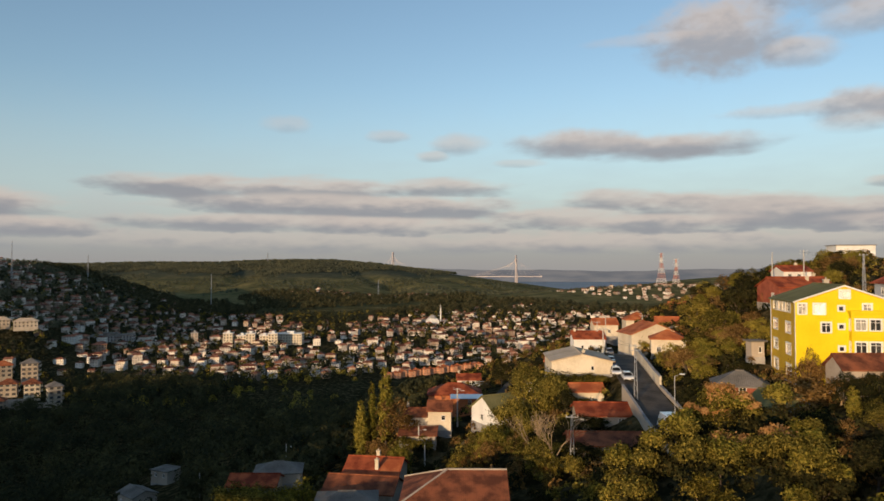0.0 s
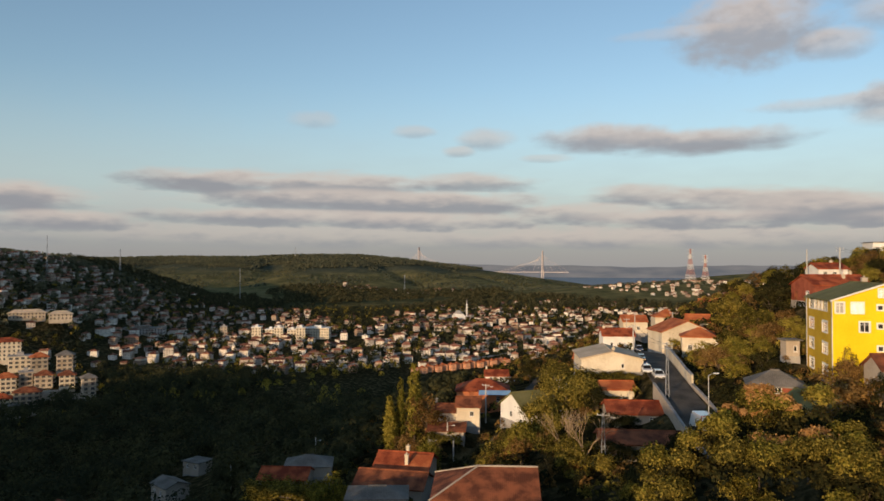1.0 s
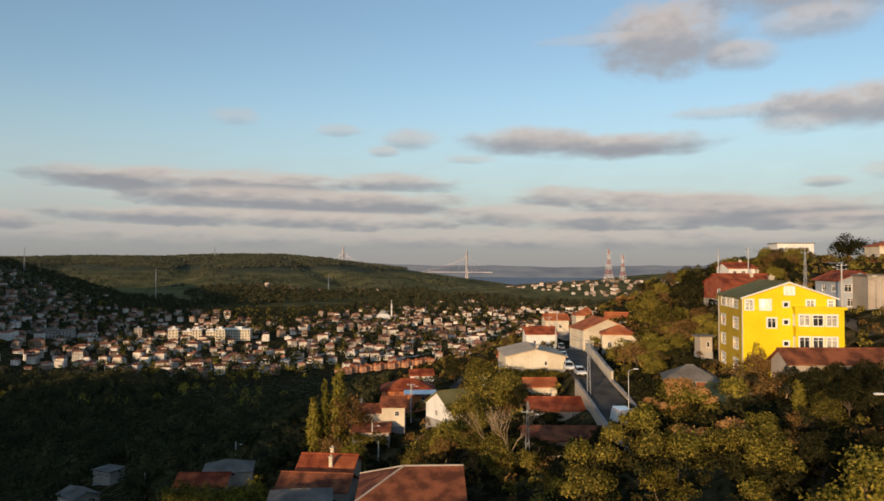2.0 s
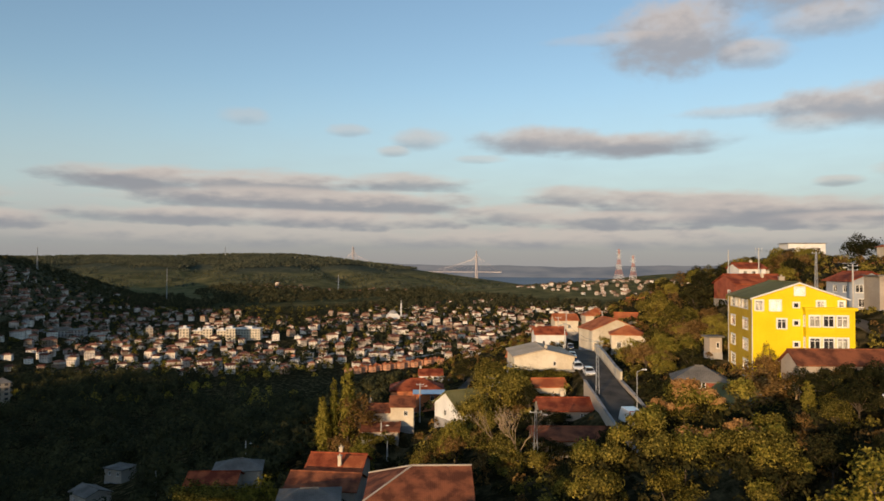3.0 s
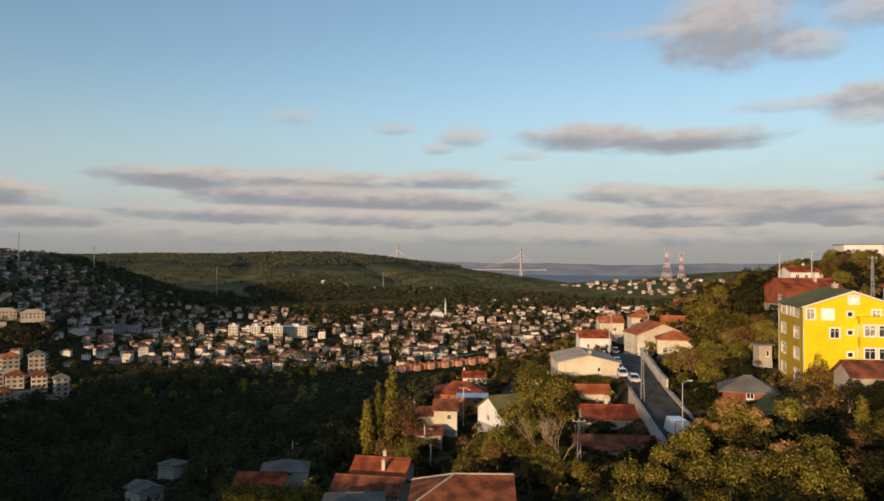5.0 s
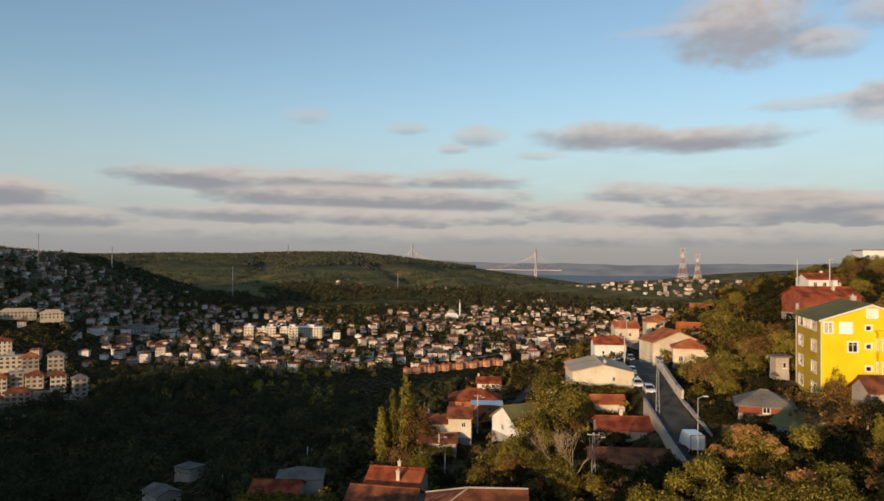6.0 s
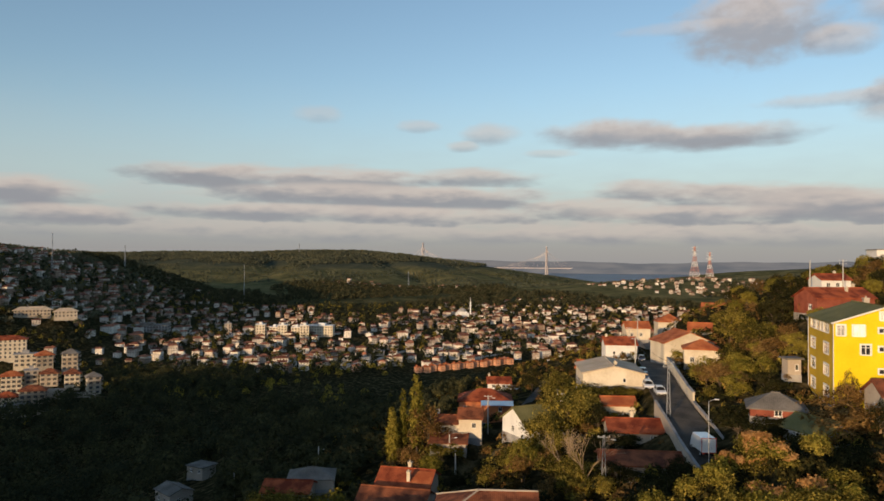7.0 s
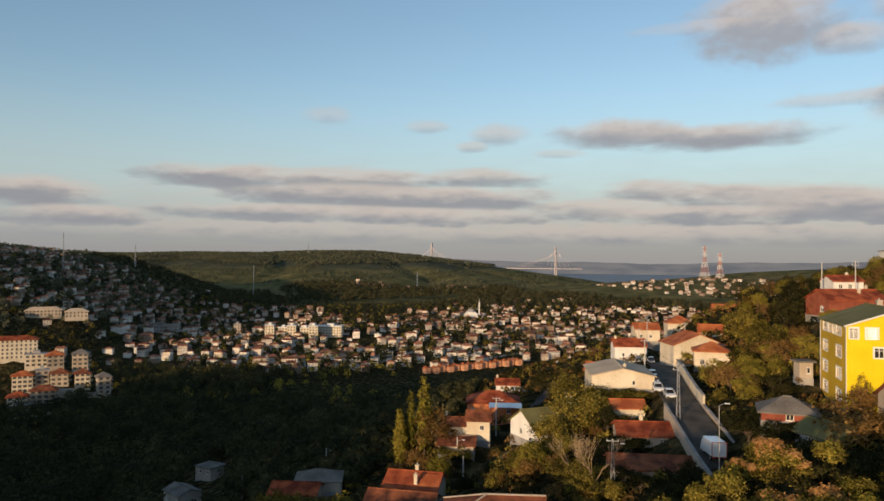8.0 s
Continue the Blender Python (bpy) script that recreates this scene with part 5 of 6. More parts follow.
for kind, x, y, top, wide in (("olive", 2.6, 127.4, 100.4, 0.9), ("olive", 6.8, 129.6, 100.8, 0.95), ("dark", 9.4, 126.6, 99.4, 0.9), ("olive", 0.4, 122.6, 98.0, 0.9), ("lime", -3.4, 114.4, 95.6, 0.9), ("rust", 1.0, 109, 95.4, 1.0), ("olive", -6, 120, 92.6, 1.0), ("olive", -9.4, 118, 90, 1), ("brush", -3, 111, 94, 0.9), ("brush", 1.5, 100, 94.6, 1), ("brush", 4.4, 97, 94.4, 1), ("bush", 9.9, 87, 95.6, 1), ("dark", 13.5, 92, 97.4, 0.9), ("dark", 5, 93, 94, 1)):
    plant(kind, x, y, top, wide)
for kind, x, y, top, wide in (("lime", 30.9, 142, 106, 1.2), ("lime", 35.2, 137, 107.5, 1.2), ("lime", 39.5, 134, 107, 1.1), ("olive", 44.3, 160, 111.5, 1.2), ("olive", 46, 186, 113, 1.2), ("dark", 52.5, 173, 116.5, 1.2), ("rust", 49, 151, 112, 1.1), ("brush", 39.5, 123, 105.8, 1), ("dark", 68.7, 203, 120.6, 1.1), ("dark", 59.5, 190, 117, 1.1), ("lime", 31.4, 178, 105, 1)):
    plant(kind, x, y, top, wide)
for kind, x, y, top, wide in (("rust", 40.4, 101.4, 109.4, 0.62), ("brush", 38.6, 99.5, 108.3, 0.8), ("rust", 41.6, 101.8, 108.4, 0.6), ("brush", 46.5, 93.6, 107.0, 1.2), ("brush", 49.5, 93.4, 106.6, 1.2), ("dark", 52.5, 93.2, 106.8, 1.0), ("brush", 56, 93.2, 106.4, 1.2), ("dark", 59.5, 93.4, 106.8, 1.0), ("brush", 36.6, 97.5, 107.4, 1.4), ("brush", 37, 93.5, 106.8, 1.5), ("brush", 40.5, 91.5, 107.2, 1.5), ("brush", 46, 91, 107.0, 1.5), ("brush", 51, 91, 107.0, 1.6), ("olive", 43, 89, 106.8, 1.3), ("poplar", 38.2, 84, 107, 1.6), ("dark", 44.4, 87, 106.8, 1), ("dark", 48, 85, 107.6, 1), ("dark", 29.4, 72, 103, 1.1), ("dark", 34, 70, 104.5, 1.1), ("dark", 37.5, 67, 105, 1.1)):
    plant(kind, x, y, top, wide)
for kind, x, y, top, wide in (("dark", 92, 217, 121.8, 1.2), ("dark", 97, 212, 122.2, 1.2), ("olive", 104, 223, 123.4, 1.1), ("dark", 125, 238, 131.4, 1.3), ("dark", 131, 232, 128.6, 1.2), ("lime", -33, 108.7, 87.6, 0.9), ("lime", -27.5, 103.5, 86.6, 0.9), ("lime", -21.5, 134, 87.2, 1.0), ("bush", 27.8, 127, 102.8, 0.8)):
    plant(kind, x, y, top, wide)
for x, y, top in ((8.6, 100.2, 96.2), (12, 100.4, 95.4), (15.4, 100.6, 95.6), (10.6, 113.4, 97.4), (13.2, 113.6, 97.0), (9.2, 110, 96.4), (32.4, 99.4, 103.4), (29.2, 99.6, 103.4), (30.8, 99.2, 103.2), (27.2, 105, 103.8), (37.6, 93.6, 103), (33.6, 92.8, 102.6), (36, 92.4, 102.8)):
    plant("dark", x, y, top, 1.9)
for x, y, top in ((4.6, 101, 97.2), (4.2, 97, 96.4), (1.8, 104, 96), (11.5, 81, 99.6), (14, 84, 99.8), (16.4, 88.5, 99.6), (12.6, 77.5, 99.8), (17.2, 93, 99.4), (29.4, 84, 104), (32.4, 80, 105), (30.2, 90, 103.6)):
    plant("dark" if x > 5 else "olive", x, y, top, 1.1)
bare_tree(5.6, 98, 102.4, 4)
bare_tree(3.2, 102.5, 100.6, 5)
for x, y, top in ((6.4, 138.4, 101.0), (9.0, 138.0, 100.6), (11.6, 138.2, 100.4), (14.4, 138.4, 100.4), (16.8, 137.6, 100.2), (11.8, 127.6, 97.6), (14.4, 127.8, 97.2)):
    plant("bush", x, y, top, 1.5)
for x, y, top in ((-22.4, 143.4, 86.4), (-19.6, 143.2, 85.8), (-17.2, 143.8, 85.6)):
    plant("bush", x, y, top, 1.3)
for x, y, top in ((45, 94.4, 107.2), (48, 94.6, 107.8), (51, 94.4, 107.5), (54, 94.7, 107.9), (57, 94.5, 107.6), (60, 94.7, 107.8), (63, 94.6, 107.6)):
    plant("dark", x, y, top, 1.1)
for x, y, top in ((-50.4, 122.6, 82.4), (-48.0, 122.4, 81.9), (-45.4, 122.6, 82.2), (-43.0, 123.0, 81.8)):
    plant("bush", x, y, top, 1.6)
bare_tree(40.6, 92.6, 107.0, 8)
bare_tree(44.0, 90.6, 107.2, 12)


def locust_tree():
    """The large tree close to the viewpoint, with pale seed heads along its top."""
    x, y = 14.4, 51.0
    z = ground_at(x, y)
    rng = np.random.default_rng(3)
    lobes = []
    for i in range(66):
        u = rng.uniform(-9.4, 7.2)
        crown_top = 112.2 - (0.05 if u < 3.2 else 0.155) * (u - 3.2) ** 2 + 0.8 * math.sin(u * 1.9)
        r, deep_y = rng.uniform(0.5, 1.2), rng.uniform(-4.8, 3.2)
        under = rng.uniform(0, 0.8) if i < 34 else rng.uniform(0.8, 7.5)
        lobes.append((u, deep_y, crown_top - r * 0.7 - under - 0.45 * abs(deep_y) - z, r, rng.uniform(0.5, 0.85)))
    ob = base("locust_tree", pose(x, y, z), "large spreading locust tree with yellowing leaves and pale seed heads", "tree")
    part("trunk", limbs_mesh("trunk", [q for q in lobes[34:] if q[1] > 0][::3], 0.2, M["bark"], 9, 5.5), None, ob)
    # dark inner leaves: the shade inside the crown is put into their colour
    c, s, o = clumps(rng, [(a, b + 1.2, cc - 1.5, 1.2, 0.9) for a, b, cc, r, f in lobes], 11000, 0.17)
    part("inner_crown", leaves_mesh("inner_crown", c, s, M["leaf_dark"], 8, o), None, ob, "inner leaves coloured dark green for the crown's inner shade")
    c, s, o = clumps(rng, lobes, 44000, 0.105)
    part("crown", leaves_mesh("crown", c, s, M["leaf_olive"], 4, o), None, ob)
    # low sun on the upper sprays, put into a yellower leaf colour
    c, s, o = clumps(rng, [(a, b, cc + r * 0.25, r * 1.02, f) for a, b, cc, r, f in lobes[::2]], 15000, 0.105)
    part("young_leaves", leaves_mesh("young_leaves", c, s, M["leaf_lime"], 5, o), None, ob, "tip leaves coloured yellower for the low sun on them")
    c, s, o = clumps(rng, [(a, b, cc + 0.45, r * 0.75, 0.5) for a, b, cc, r, f in lobes if -2.6 < a < 4.0 and b > -2.2 and cc > 107.4 - z], 9000, 0.11)
    part("blossom", leaves_mesh("blossom", c, s, M["leaf_pink"], 6, o), None, ob, "pale brown seed heads")


locust_tree()
for x, y, top, wide in ((28.5, 51.5, 107.4, 1.0), (31, 49, 107.0, 1.0), (25, 47, 104.4, 1.0), (21.5, 45.5, 103, 1.0)):
    plant("lime", x, y, top, wide)

rng = np.random.default_rng(11)
clear_of = [(s[0], s[1], s[3] + 1.5) for s in SITES]
for px, py, pz in (P_SHADE_A, P_SHADE_B, P_SHADE_C):
    for near in (10, 20, 30):
        k = 1 - near / math.hypot(px, py)
        clear_of.append((px * k, py * k, 5))


def free(x, y):
    return away_from(clear_of, x, y)


def wood_free(x, y):
    return away_from(clear_of, x, y, 4.5)


slope = scatter(rng, 95, lambda x, y: free(x, y) & (29 < x - (y - 120) * 0.06) & (x < 34 + (y - 105) * 0.6) & ~((y > 140) & (x > 0.15 * y) & (x < 0.245 * y)), 29, 112, 118, 250, 2.6)
for i, (x, y) in enumerate(slope):
    plant(("lime", "olive", "rust", "lime", "dark", "olive", "brush")[i % 7], x, y, ground_at(x, y) + rng.uniform(3.6, 6.4), 1.2)
for i, (x, y) in enumerate(scatter(rng, 70, lambda x, y: free(x, y) & ((y < 125) | (np.abs(x + 16.5 - (y - 132) * 0.25) > 4.5)) & ((y < 110) | (np.hypot(x + 20, y - 142) > 6)), -58, 88, 17, 215, 2.8)):
    plant(("olive", "dark", "brush", "bush", "rust")[i % 5], x, y, ground_at(x, y) + rng.uniform(1.8, 3.6), 1.2)
for i, (x, y) in enumerate(scatter(rng, 44, free, 28, 58, 62, 98, 2.4)):
    plant(("dark", "brush", "dark", "olive")[i % 4], x, y, ground_at(x, y) + rng.uniform(2.6, 4.6), 1.2)
for i, (x, y) in enumerate(scatter(rng, 40, lambda x, y: free(x, y) & (x > 60 + (y - 140) * 0.3), 62, 136, 160, 270, 3.5)):
    plant(("bush", "dark", "bush", "brush")[i % 4], x, y, ground_at(x, y) + (rng.uniform(1.4, 2.2) if 0.40 < x / y < 0.64 else rng.uniform(2.2, 4.4)), 1.3)


def near_free(x, y):
    return away_from(clear_of, x, y, -2.2)


for nm, words, material, count, seed in (("scrub", "olive scrub and brambles covering the hillside", M["leaf_olive"], 1500, 41), ("dry_scrub", "dry brown scrub and grass on the hillside", M["leaf_rust"], 1300, 42), ("dark_scrub", "dark evergreen scrub covering the hillside", M["leaf_dark"], 1500, 43)):
    woods(nm, words, scatter(rng, count, near_free, -62, 50, 120, 262), (1.2, 2.8), 46, 0.22, material, seed)

deep = scatter(rng, 2600, lambda x, y: wood_free(x, y) & (x < -20 - np.maximum(0, 150 - y) * 0.15) & ((x < -75) | (y > 330)) & ~((x > -200) & (y > 430)), -330, 60, 60, 520)
woods("valley_wood", "dense dark wood filling the shaded valley", deep, (6, 13), 110, 0.55, M["leaf_valley"], 21)
near_slope = scatter(rng, 900, lambda x, y: away_from(clear_of, x, y, 1.0) & (x < -24 - (y - 120) * 0.02) & (np.hypot(x + 26, y - 146) > 14), -78, 128, -20, 335)
woods("slope_wood", "low dark trees on the shaded slope below the houses", near_slope, (3, 5.5), 90, 0.42, M["leaf_valley"], 24)
# out-of-view trees that raise the hill's shade
hilltop = scatter(rng, 500, lambda x, y: (height(x, y) > 96) & (np.hypot(x, y) > 40), -540, -120, 20, 90)
woods("hill_wood", "unseen woodland on the hill behind the viewpoint", hilltop, (5, 9), 50, 0.9, M["leaf_dark"], 22)

# out-of-view trees, added to keep the sun off the lower street
brow = scatter(rng, 520, lambda x, y: ((x < -40) & (y > 25.5)) | ((np.abs(x + 25) < 6.5) & (np.abs(y + 2) < 4)) | ((x > -5) & (x < 14) & (y > 26)) | ((x > 20) & (np.abs(y - 13) < 4)), -98, -6, 62, 32)
woods("brow_wood", "unseen dense trees added on the brow below the viewpoint", brow, (5.5, 8), 110, 0.5, M["leaf_dark"], 23)

# ---------------------------------------------------------------- town
HOUSES = [town_meshes(*spec, i) for i, spec in enumerate(((11, 9, 2, "hip"), (13, 10, 3, "hip"), (10, 9, 3, "gable"), (15, 11, 2, "terrace"), (12, 11, 3, "terrace"), (17, 11, 3, "hip"), (9, 8, 2, "gable"), (12, 10, 2, "flat"), (11, 9, 1, "gable")))]
ROW = town_meshes(8.5, 6.2, 2, "gable", 30, "peach", "tile_new")
town_spots = []


def town_house(x, y, turn, kind, z=None, size=1.0):
    words = "peach terraced house with an orange gabled roof in a row" if kind is ROW else "pale town house with a flat grey roof" if kind is HOUSES[7] else "pale plastered town house with a tiled roof"
    ob = base("town_house", pose(x, y, ground_at(x, y) if z is None else z, 0, 0, turn), words, "house", "houses of the town")
    for nm, me in zip(("wall", "roof", "glazing"), kind):
        p = new(nm, me)
        p.parent = ob
        if nm == "glazing":
            tagged(p, kind="stuff")
    ob.scale = (size, size, size)
    town_spots.append((x, y, 11 * size))


def before_row(x, y):
    """The open ground in front of the terraced row."""
    return (x > -150) & (x < 0) & (y > 470) & (y < 570 + (x + 102) * 0.714)


def quarter(n, cx, cy, rx, ry, apart, lean):
    got = 0
    while got < n:
        x, y = rng.uniform(cx - rx, cx + rx), rng.uniform(cy - ry, cy + ry)
        if ((x - cx) / rx) ** 2 + ((y - cy) / ry) ** 2 < 1 and all(math.hypot(x - a, y - b) > apart for a, b, r in town_spots) and free(x, y) and not before_row(x, y):
            town_house(x, y, lean + rng.choice([0, 90, 0, 12, -10]) + rng.uniform(-6, 6), HOUSES[int(rng.integers(0, 9))], None, rng.uniform(0.5, 0.78))
            got += 1
        else:
            n -= 0.02


def apartment(name, label, x, y, turn, w, d, storeys, wall, flat=True, top="white"):
    """A larger block: wall, flat roof with a parapet, floor slabs and rows of windows."""
    ob = base(name, pose(x, y, ground_at(x, y), 0, 0, turn), label, "building")
    h = 3.0 * storeys
    bm = bmesh.new()
    box(bm, -w / 2, -d / 2, -3, w / 2, d / 2, h)
    part("wall", bm, M[wall], ob)
    if flat:
        bm = bmesh.new()
        box(bm, -w / 2 - 0.4, -d / 2 - 0.4, h + 0.004, w / 2 + 0.4, d / 2 + 0.4, h + 0.6)
        box(bm, -w * 0.15, -d * 0.2, h + 0.6, w * 0.15, d * 0.25, h + 2.8)
        part("roof", bm, M[top], ob)
    else:
        roof(ob, w, d, h, 2.4, "hip", 1.1, M[top])
    bm = bmesh.new()
    wide = 1.05 if name == "villa_block" else 0.65
    box(bm, -wide, -0.07, 0.7, wide, 0.07, 2.35)
    glazing = mesh_from("window", bm, M["town_glass"])
    for s in range(storeys):
        for i in range(int(w / 3)):
            at = pose(-w / 2 + w * (i + 0.5) / int(w / 3), -d / 2, 3 * s)
            pane = new("window", glazing)
            pane.parent, pane.matrix_local = ob, at
        for k in (-1, 1):
            for i in range(int(d / 3)):
                pane = new("window", glazing)
                pane.parent, pane.matrix_local = ob, pose(k * w / 2, -d / 2 + d * (i + 0.5) / int(d / 3), 3 * s, 0, 0, 90)
    if name == "villa_block":
        for s in range(1, storeys):
            bm = bmesh.new()
            box(bm, -w / 2 + 0.5, -d / 2 - 1.6, 3 * s - 0.2, w / 2 - 0.5, -d / 2, 3 * s), box(bm, -w / 2 + 0.5, -d / 2 - 1.6, 3 * s, w / 2 - 0.5, -d / 2 - 1.45, 3 * s + 0.9)
            part("balcony", bm, M[wall], ob)
            bm = bmesh.new()
            box(bm, w / 2, -d / 2 + 0.6, 3 * s - 0.2, w / 2 + 1.3, d / 2 - 1, 3 * s), box(bm, w / 2 + 1.15, -d / 2 + 0.6, 3 * s, w / 2 + 1.3, d / 2 - 1, 3 * s + 0.9)
            part("balcony", bm, M[wall], ob)
    town_spots.append((x, y, max(w, d) * 0.6))
    return ob


for i in range(5):
    apartment("apartment_block", "white modern apartment block with a flat roof in the town", -312 + i * 12.6, 746 + (i % 2) * 8, 14, 9.8, 12, 4 if i % 2 else 5, "cream")
apartment("school", "long cream school building with a flat roof", -250, 770, 6, 27, 14, 4, "cream")
apartment("tower_block", "narrow pale grey tower block in the town", -361, 768, 20, 7.5, 8, 4, "tan", True, "grey")
apartment("hall", "broad low dark grey hall with a sheet roof in the town", -430, 716, 20, 46, 22, 2, "grey", True, "sheet_grey")
for i, (x, y, z, w, storeys, top) in enumerate(VILLAS):
    if i == 0:
        apartment("hotel", "five-storey cream block with a red roof on the far slope", x, y, 36, w, 12, storeys, "cream", False, top)
    elif i > 11:
        apartment("flats", "long low ochre flats on the far slope", x, y, 34, w, 9, storeys, "villa", False, top)
    else:
        words = "a flat grey roof" if top is None else "a grey hipped roof" if top == "sheet_grey" else "a red tiled roof"
        apartment("villa_block", "white apartment house with balconies and %s" % words, x, y, 30 + i % 3 * 6, 0.68 * w, 8.5, storeys, ("villa", "cream", "villa")[i % 3], top is None, top or "grey")
for i in range(14):
    t = i / 13
    step = 1.6 if i % 2 else -1.2
    town_house(-102 + 70 * t + step * 0.6, 566 + 50 * t - step, 126, ROW, ground_at(-102 + 70 * t, 566 + 50 * t) + 0.3 * (i % 3), 0.72)
quarter(150, -220, 700, 260, 150, 10.5, 10)
quarter(70, 60, 960, 230, 200, 12, 0)
quarter(70, -440, 740, 190, 200, 11.5, 20)
quarter(26, -40, 640, 120, 60, 12, 20)
quarter(16, -660, 1010, 130, 230, 18, 10)


def far_quarter(spots, n, cx, cy, rx, ry, apart):
    for _ in range(n * 12):
        x, y = rng.uniform(cx - rx, cx + rx), rng.uniform(cy - ry, cy + ry)
        if ((x - cx) / rx) ** 2 + ((y - cy) / ry) ** 2 < 1 and not before_row(x, y) and all(math.hypot(x - a, y - b) > apart for a, b, r in town_spots):
            spots.append((x, y)), town_spots.append((x, y, 9))
            n -= 1
            if n <= 0:
                break


far_spots = []
far_quarter(far_spots, 190, -220, 790, 330, 230, 10.5)
far_quarter(far_spots, 170, 20, 1000, 260, 230, 12)
far_quarter(far_spots, 95, -500, 840, 220, 280, 15)
far_quarter(far_spots, 40, -650, 1020, 150, 260, 18)
far_quarter(far_spots, 150, 380, 1520, 300, 190, 13)
far_quarter(far_spots, 40, -330, 1560, 190, 30, 14)
far_quarter(far_spots, 24, -740, 760, 80, 180, 15)
far_quarter(far_spots, 50, -665, 940, 95, 150, 12)
far_quarter(far_spots, 24, -250, 600, 120, 70, 13)
far_quarter(far_spots, 16, -350, 640, 120, 60, 15)
far_quarter(far_spots, 60, -560, 760, 120, 170, 12)


def far_houses(spots):
    """The remoter houses, joined: wall, roof and window faces of the house kinds laid out over the spots."""
    co, faces, mats, base_i = [], [], [], 0
    for x, y in spots:
        k = int(rng.integers(0, 9))
        m = pose(x, y, ground_at(x, y), 0, 0, float(rng.choice([0, 90, 15, -12, 40]) + rng.uniform(-8, 8))) @ Matrix.Scale(rng.uniform(0.5, 0.76), 4)
        mm = np.array(m)
        for slot, me in enumerate(HOUSES[k]):
            v = np.empty(len(me.vertices) * 3)
            me.vertices.foreach_get("co", v)
            co.append(v.reshape(-1, 3) @ mm[:3, :3].T + mm[:3, 3])
            for poly in me.polygons:
                faces.append([i + base_i for i in poly.vertices])
                mats.append(slot)
            base_i += len(me.vertices)
    me = bpy.data.meshes.new("distant_houses")
    me.from_pydata(np.concatenate(co).tolist(), [], faces)
    for nm in ("town_wall", "tile_town", "dark"):
        me.materials.append(M[nm])
    me.polygons.foreach_set("material_index", mats)
    tagged(new("distant_houses", me), "hundreds of small pale houses with tiled roofs spread over the hills", "houses", kind="stuff")


far_houses(far_spots)


def town_free(x, y):
    return away_from(town_spots, x, y, 0.0, 0.55)


gardens = scatter(rng, 6800, lambda x, y: town_free(x, y) & free(x, y) & ((y > 430) | (x < -280)) & (rolling(x, y, 55, 2.0) > -0.6) & ~before_row(x, y), -700, 330, 330, 1180)
woods("town_trees", "dark trees and gardens between the town houses", gardens[:4600], (4, 9), 36, 0.8, M["leaf_valley"], 31)
woods("garden_crowns", "yellowing garden trees between the town houses", gardens[4600:], (4, 8), 36, 0.75, M["leaf_olive"], 37)
belt = scatter(rng, 3600, lambda x, y: town_free(x, y) & (rolling(x, y, 120, 1.0) > np.where((x > -60) & (y > 1180), 0.45, -0.4)), -900, 1130, 560, 1560)
woods("forest_belt", "dark belt of forest beyond the town", belt, (7, 12), 26, 1.5, M["leaf_wood"], 32)
# these far trees and shrubs carry the haze in their leaf colour
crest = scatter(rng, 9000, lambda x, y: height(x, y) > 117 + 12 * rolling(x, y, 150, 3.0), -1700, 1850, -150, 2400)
woods("far_woods", "woodland along the long hill", crest, (5, 9), 11, 2.0, M["leaf_hazed"], 33)
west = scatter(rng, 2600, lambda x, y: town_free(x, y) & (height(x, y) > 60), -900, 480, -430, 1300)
woods("west_wood", "trees on the hill west of the town", west, (5, 9), 34, 1.1, M["leaf_hazed"], 34)

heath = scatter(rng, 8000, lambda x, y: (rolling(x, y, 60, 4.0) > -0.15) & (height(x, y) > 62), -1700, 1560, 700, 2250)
woods("heath_shrubs", "patches of low shrubs on the long hill's flank", heath, (2.5, 5.5), 8, 1.8, M["leaf_hazed"], 35)


def mosque(x, y):
    z = ground_at(x, y)
    ob = base("mosque", pose(x, y, z, 0, 0, 20), "pale mosque with a grey dome and one slim minaret", "mosque")
    bm = bmesh.new()
    box(bm, -8, -8, -2, 8, 8, 8), box(bm, -6, -6, 8, 6, 6, 10)
    part("hall", bm, M["white"], ob)
    bm = bmesh.new()
    bmesh.ops.create_uvsphere(bm, u_segments=20, v_segments=12, radius=6)
    for v in bm.verts:
        v.co.z = max(v.co.z, -0.3) * 0.85 + 10
    part("dome", bm, M["grey"], ob)
    bm = bmesh.new()
    tube(bm, (11, -4, -1), (11, -4, 24), 1.2, 0.9, 10), tube(bm, (11, -4, 18), (11, -4, 19), 1.7, 1.7, 10)
    part("minaret", bm, M["white"], ob)
    bm = bmesh.new()
    tube(bm, (11, -4, 24), (11, -4, 31), 1.0, 0.05, 10)
    part("spire", bm, M["grey"], ob)


mosque(-118, 1000)


def draped(name, points, half, material, label):
    pts = [(x, y, ground_at(x, y) + 0.35) for x, y in points]
    fine = [(q.x, q.y, ground_at(q.x, q.y) + 0.35) for q, g in along(pts, 12)]
    return strip(name, fine, half, material, label, "road", 0.0, 0.8, 0.05)


draped("town_road", [(-197, 639), (-179, 599), (-160, 590), (-148, 640), (-136, 680)], 3.0, M["tan"], "pale concrete road winding through the town")
draped("town_terrace", [(-105, 691), (-63, 652), (-36, 682)], 2.2, M["tan"], "pale terrace road above the houses")

bright = scatter(rng, 110, lambda x, y: wood_free(x, y) & town_free(x, y), -340, 420, -120, 590)
woods("garden_trees", "scattered yellow-green trees at the town's lower edge", bright, (5, 8), 60, 0.6, M["leaf_lime"], 36)

# ---------------------------------------------------------------- poles, lamps and wires


